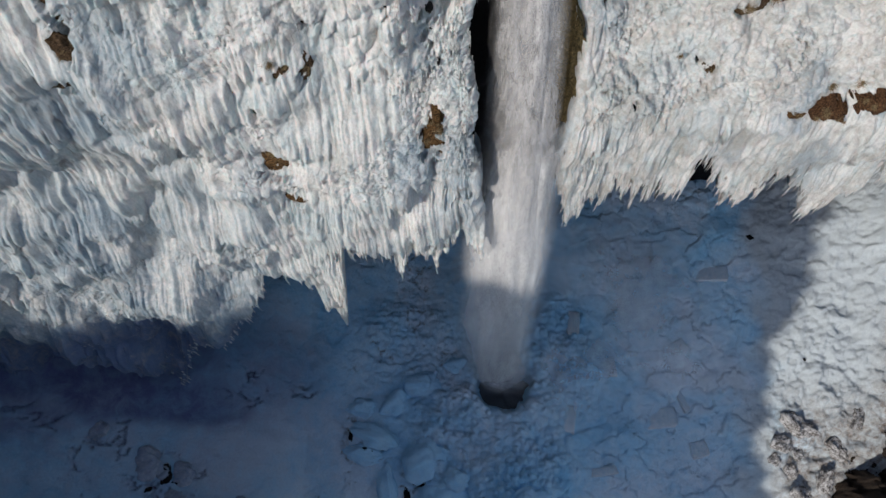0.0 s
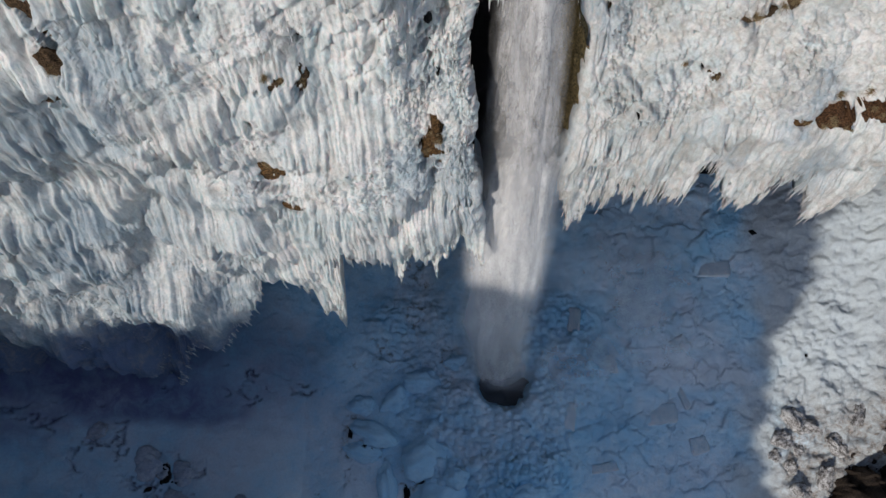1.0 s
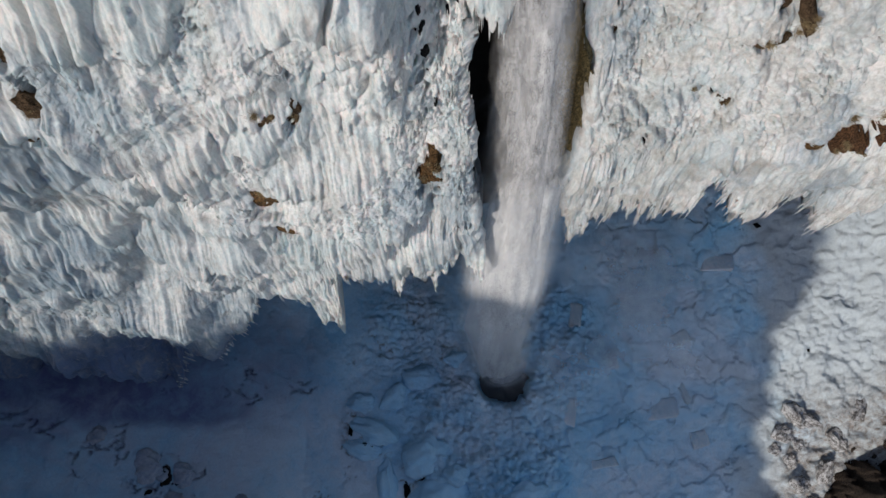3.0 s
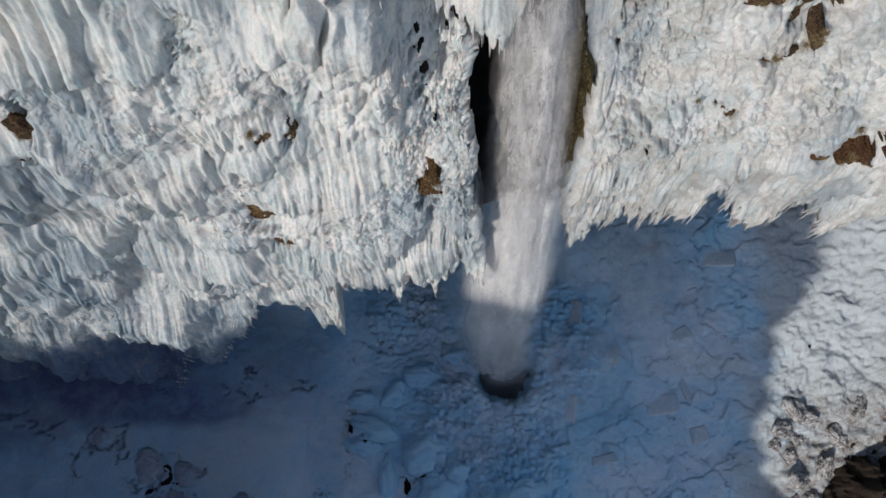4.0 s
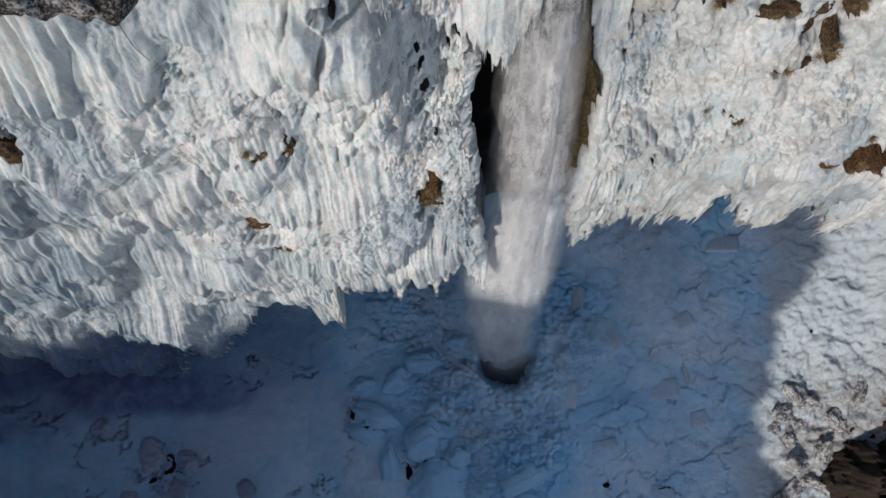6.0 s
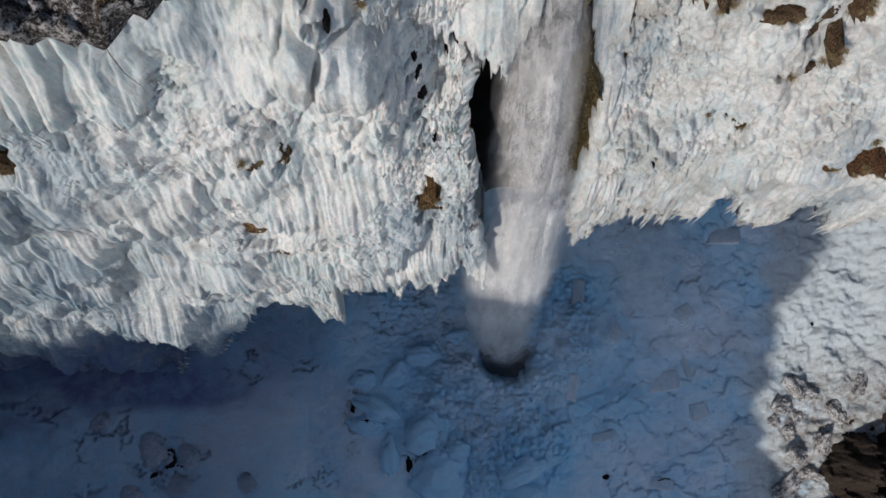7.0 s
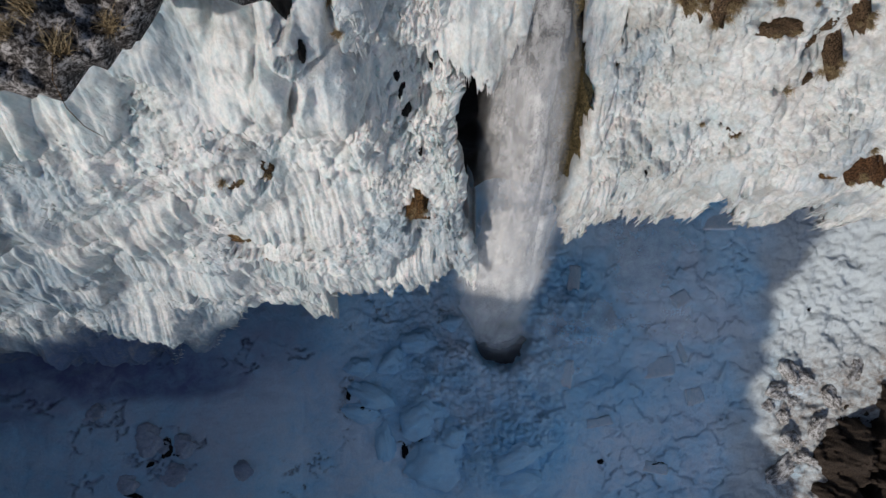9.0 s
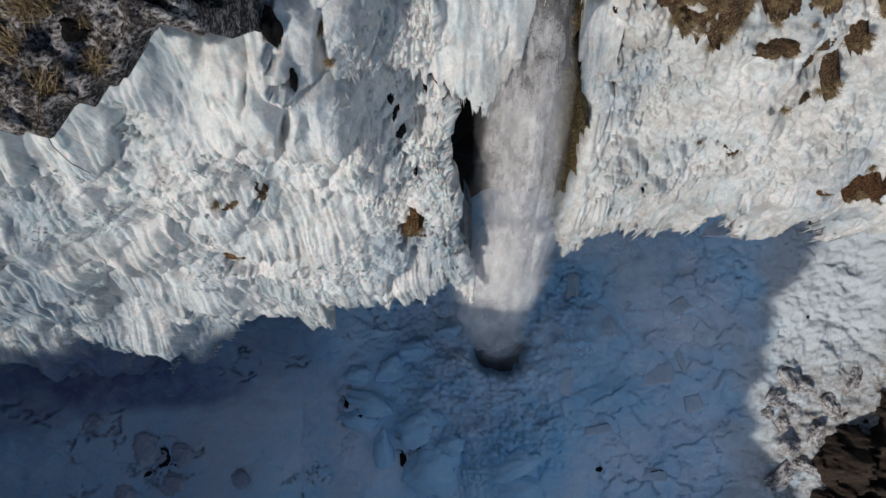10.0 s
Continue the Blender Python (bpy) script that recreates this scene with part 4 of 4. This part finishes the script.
# Black rocks added where the ledge's own cast shade makes the cleft dark.
for x, y, z, a, b_, c_ in ((-7.3, 25.3, 71.6, 0.8, 0.6, 0.6), (-6.6, 24.9, 71.5, 0.7, 0.5, 0.6), (-6.0, 25.0, 71.3, 0.7, 0.6, 0.8), (-6.9, 26.0, 71.9, 0.9, 0.6, 0.6), (-5.5, 25.5, 71.0, 0.5, 0.7, 1.0), (-6.1, 26.2, 71.8, 0.8, 0.8, 0.7), (-7.9, 26.0, 72.1, 0.6, 0.5, 0.4), (-8.3, 23.8, 71.5, 0.35, 0.3, 0.35)):
    ob = new("shade_rock", rng.choice(DARKS))
    ob.matrix_basis = Matrix.LocRotScale((x, y, z), Euler((0, 0, rng.uniform(0, 6))), (a, b_, c_))
    tagged(ob, "black rock standing in for the shade in the ledge cleft", "rock")
tagged(ledge, "frost-speckled dark basalt ledge on the canyon rim", "rock", kind="structure")


def grass_mesh(seed, blades, high, droop):
    r = random.Random(seed)
    verts, faces = [], []
    for _ in range(blades):
        a, far = r.uniform(0, 6.283), r.uniform(0.15, 1.0)
        length, width = high * r.uniform(0.55, 1.1), r.uniform(0.008, 0.018)
        bx, by = 0.12 * r.gauss(0, 1), 0.12 * r.gauss(0, 1)
        dx, dy = math.cos(a), math.sin(a)
        n = len(verts)
        for k in range(4):
            t = k / 3
            out, up = far * length * t * (0.5 + 0.5 * t), length * (t - droop * far * t * t)
            w = width * (1 - t) + 0.002
            for side in (-1, 1):
                verts.append((bx + dx * out - dy * w * side, by + dy * out + dx * w * side, up))
        for k in range(3):
            faces.append((n + 2 * k, n + 2 * k + 1, n + 2 * k + 3, n + 2 * k + 2))
    return mesh_of("grass_tuft", verts, faces, GRASS, False)


twig = bpy.data.curves.new("dead_twig", "CURVE")
twig.dimensions, twig.bevel_depth, twig.bevel_resolution = "3D", 0.016, 1
run_ = twig.splines.new("POLY")
bends = ((-8.95, 22.1, 71.6, 1.0), (-8.95, 21.5, 71.5, 0.9), (-8.9, 21.0, 70.9, 0.8), (-8.8, 20.75, 70.2, 0.7), (-8.6, 20.65, 69.6, 0.5))
run_.points.add(len(bends) - 1)
for point, (x, y, z, thin) in zip(run_.points, bends):
    point.co, point.radius = (x, y, z, 1), thin
twig.materials.append(BROWN)
tagged(new("dead_twig", twig), "thin dead twig hanging over the ledge", "twig")

TUFTS = [grass_mesh(600 + k, 150, 0.62, 0.55) for k in range(4)]
lco = np.stack([EX, EY, EZ], -1).reshape(-1, 3)
for x, y, size in ((-8.9, 22.3, 1.0), (-9.4, 23.2, 1.0), (-9.1, 24.2, 1.25), (-8.6, 24.1, 1.0), (-7.7, 22.95, 0.8), (-10.3, 24.0, 1.1), (-8.0, 23.9, 0.7), (-10.0, 22.6, 0.8)):
    p = lco[np.argmin((lco[:, 0] - x) ** 2 + (lco[:, 1] - y) ** 2)]
    ob = new("grass_tuft", rng.choice(TUFTS))
    ob.matrix_basis = Matrix.LocRotScale(Vector(map(float, p)), Euler((-0.3, 0, rng.uniform(0, 6))), (size,) * 3)
    tagged(ob, "tuft of dry golden-brown grass on the rock ledge", "grass tuft", "grass tufts on the ledge")
for wall, x, z, size in ((wall_left, -3.4, 65.6, 0.8), (wall_left, -3.2, 65.2, 0.6), (wall_right, 16.2, 54.9, 0.9), (wall_right, 18.1, 54.4, 1.0), (wall_right, 13.4, 51.2, 0.5), (wall_left, -9.8, 56.8, 0.8), (wall_right, 18.6, 56.2, 0.8), (wall_left, -11.4, 49.4, 0.7), (wall_right, 25.0, 49.2, 0.8), (wall_right, 23.2, 49.0, 0.8)):
    p = surface(wall, x, z)
    ob = new("grass_tuft", rng.choice(TUFTS))
    ob.matrix_basis = Matrix.LocRotScale((float(p[0]), float(p[1]) + 0.05, float(p[2])), Euler((1.0, 0, rng.uniform(-0.4, 0.4))), (size,) * 3)
    tagged(ob, "tuft of dead yellow grass hanging out of the ice", "grass tuft", "grass tufts in the ice")


for x, y, z, size in GROWN:
    ob = new("grass_tuft", rng.choice(TUFTS))
    ob.matrix_basis = Matrix.LocRotScale((x, y, z), Euler((0.9 + 0.3 * rng.gauss(0, 1), 0, rng.uniform(-0.7, 0.7))), (size,) * 3)
    tagged(ob, "small tuft of dead brown grass on bare rock", "grass tuft", "grass tufts in the ice")


# ---- blocks and boulders on the basin floor ----
def rest(x, y):
    return float(basin(np.array([[x]], float), np.array([[y]], float))[0, 0])


def snow_lump(seed, material):
    return boulder_mesh("ice_boulder", seed, material, 0.30, 1.0, 4, 0.85)


# The second set is the shaded copy, for boulders at the left.
LUMPS, SHADE_LUMPS = [snow_lump(700 + k, POOL) for k in range(6)], [snow_lump(705 + k, SHADEBALL) for k in range(4)]
for x, y, a, b, c in ((-10.2, 10.4, 3.0, 1.5, 1.5), (-4.4, 8.0, 3.0, 2.4, 1.7), (-3.0, 2.4, 3.9, 3.0, 1.9), (-8.7, 4.7, 1.3, 3.1, 1.4), (-4.7, 16.8, 2.7, 1.6, 1.5), (-8.0, 14.4, 2.1, 1.6, 1.3), (-11.9, 13.6, 1.8, 1.2, 1.0), (-11.6, 8.4, 2.4, 1.1, 0.9), (6.7, 3.3, 3.2, 1.6, 1.2), (7.0, 0.2, 2.8, 1.6, 1.2), (-31.9, 6.5, 2.1, 1.7, 1.0), (-29.0, 5.6, 1.8, 1.3, 0.9),
                      (-30.5, 5.7, 0.8, 1.0, 0.7), (-33.4, 2.2, 1.6, 1.0, 0.8), (-29.8, 2.6, 2.4, 1.3, 0.6), (-36.0, 9.4, 1.4, 0.9, 0.6), (-24.0, 2.6, 1.6, 1.2, 0.6), (-0.8, 5.6, 1.6, 1.2, 1.0), (-0.6, 18.8, 1.6, 1.2, 1.0), (9.4, 18.2, 1.3, 1.0, 0.8), (11.2, 15.2, 1.1, 0.9, 0.8)):
    ob = new("ice_boulder", rng.choice(SHADE_LUMPS if x < -15 else LUMPS))
    ob.matrix_basis = Matrix.LocRotScale((x, y, rest(x, y) - 0.1 * c), Euler((0.1 * rng.gauss(0, 1), 0.1 * rng.gauss(0, 1), rng.uniform(-0.4, 0.4))), (a, b, c))
    tagged(ob, "rounded snow-covered ice boulder on the frozen basin", "ice boulder", "ice boulders")


def slab_mesh(seed):
    """A block of about two metres with uneven corners and softened edges."""
    r = random.Random(seed)
    bm = bmesh.new()
    bmesh.ops.create_cube(bm, size=2.0)
    for v in bm.verts:
        v.co = Vector((v.co.x * r.uniform(0.7, 1.05), v.co.y * r.uniform(0.75, 1.05), v.co.z * r.uniform(0.4, 0.6)))
    bmesh.ops.bevel(bm, geom=bm.edges[:], offset=0.22, segments=3, profile=0.6, affect="EDGES")
    bmesh.ops.subdivide_edges(bm, edges=bm.edges[:], cuts=2, use_grid_fill=True)
    off = Vector((seed * 1.7, seed * 0.9, 0))
    for v in bm.verts:
        v.co += v.co.normalized() * (0.08 * noise.noise(v.co * 1.5 + off) + 0.04 * noise.noise(v.co * 4 + off))
    me = bpy.data.meshes.new("ice_slab")
    bm.to_mesh(me)
    bm.free()
    for f in me.polygons:
        f.use_smooth = True
    me.materials.append(SLAB)
    return me


SLABS = [slab_mesh(720 + k) for k in range(4)]
for x, y, a, b, turn in ((18.5, 19.3, 0.75, 1.3, 4), (13.9, 24.2, 0.8, 1.7, -8), (29.9, 9.9, 1.4, 1.2, 12), (24.9, 13.4, 2.2, 1.4, 8), (27.6, 22.0, 1.2, 1.0, 30), (17.0, 6.9, 1.7, 0.6, 10), (32.5, 31.4, 2.2, 1.2, 0), (13.0, 12.8, 0.7, 1.8, -10), (28.0, 15.5, 0.5, 1.6, 20), (24.6, 0.9, 2.0, 0.8, -12)):
    ob = new("ice_slab", rng.choice(SLABS))
    ob.matrix_basis = Matrix.LocRotScale((x, y, rest(x, y) - 0.05), Euler((0.06 * rng.gauss(0, 1), 0.06 * rng.gauss(0, 1), radians(turn))), (a, b, 0.8))
    tagged(ob, "broken slab of ice frozen into the basin floor", "ice slab", "ice slabs")

# Dark lumps put into crevices of the floor to stand for their shade.
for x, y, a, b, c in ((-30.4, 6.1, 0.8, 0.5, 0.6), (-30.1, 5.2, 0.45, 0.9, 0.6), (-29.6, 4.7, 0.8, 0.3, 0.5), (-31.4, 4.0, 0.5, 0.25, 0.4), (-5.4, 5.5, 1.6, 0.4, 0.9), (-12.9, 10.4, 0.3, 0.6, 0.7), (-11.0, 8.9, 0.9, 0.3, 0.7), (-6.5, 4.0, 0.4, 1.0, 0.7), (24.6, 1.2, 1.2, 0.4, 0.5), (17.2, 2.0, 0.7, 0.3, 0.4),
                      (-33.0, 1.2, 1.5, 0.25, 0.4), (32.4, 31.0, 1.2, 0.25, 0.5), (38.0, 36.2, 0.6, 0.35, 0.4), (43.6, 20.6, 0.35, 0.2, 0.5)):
    ob = new("shade_rock", rng.choice(DARKS))
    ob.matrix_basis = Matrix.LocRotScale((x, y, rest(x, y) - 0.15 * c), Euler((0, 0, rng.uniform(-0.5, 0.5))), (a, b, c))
    tagged(ob, "near-black rock added for the shade in a crack of the basin", "rock")

BOULDERS = [boulder_mesh("boulder", 740 + k, STONE, 0.36, 1.0, 4, 1.0) for k in range(4)]
for x, y, a, b, c in ((41.8, 12.9, 1.1, 1.9, 1.3), (43.3, 12.0, 1.7, 1.2, 1.2), (40.3, 10.6, 1.5, 1.2, 1.0), (42.4, 9.4, 1.2, 0.9, 0.8), (41.0, 7.2, 1.4, 1.0, 0.9), (42.2, 4.4, 1.6, 1.2, 1.1), (45.0, 6.0, 1.6, 1.1, 1.1), (41.4, 0.8, 1.3, 3.0, 1.4), (39.4, 8.6, 1.0, 0.8, 0.7), (43.6, 2.0, 1.1, 1.5, 1.0), (46.6, 9.8, 1.5, 1.1, 1.0), (49.0, 13.2, 1.6, 1.0, 0.9)):
    ob = new("boulder", rng.choice(BOULDERS))
    ob.matrix_basis = Matrix.LocRotScale((x, y, rest(x, y) + 0.05 * c), Euler((0.3 * rng.gauss(0, 1), 0.3 * rng.gauss(0, 1), rng.uniform(0, 6))), (a, b, c))
    tagged(ob, "frosted grey-brown basalt boulder on the basin edge", "boulder", "boulders at the basin edge")

BX, BY = np.meshgrid(np.arange(44, 66, 0.16), np.arange(-6, 27, 0.16))
rough = fbm(BX / 2.4, BY / 3.0, 760, 6, 0.58)
BZ = basin(BX, BY) - 1.6 + 9.5 * step(0, 10, BX - 42.5 - 1.5 * np.clip(BY - 5, 0, 99) + 2.2 * rough) + 1.1 * rough * step(47, 51, BX)
bank = grid_thing("rock_bank", np.stack([BX, BY, BZ], -1), BANK)
tagged(bank, "dark brown rock bank rising beside the basin", "rock", kind="structure")
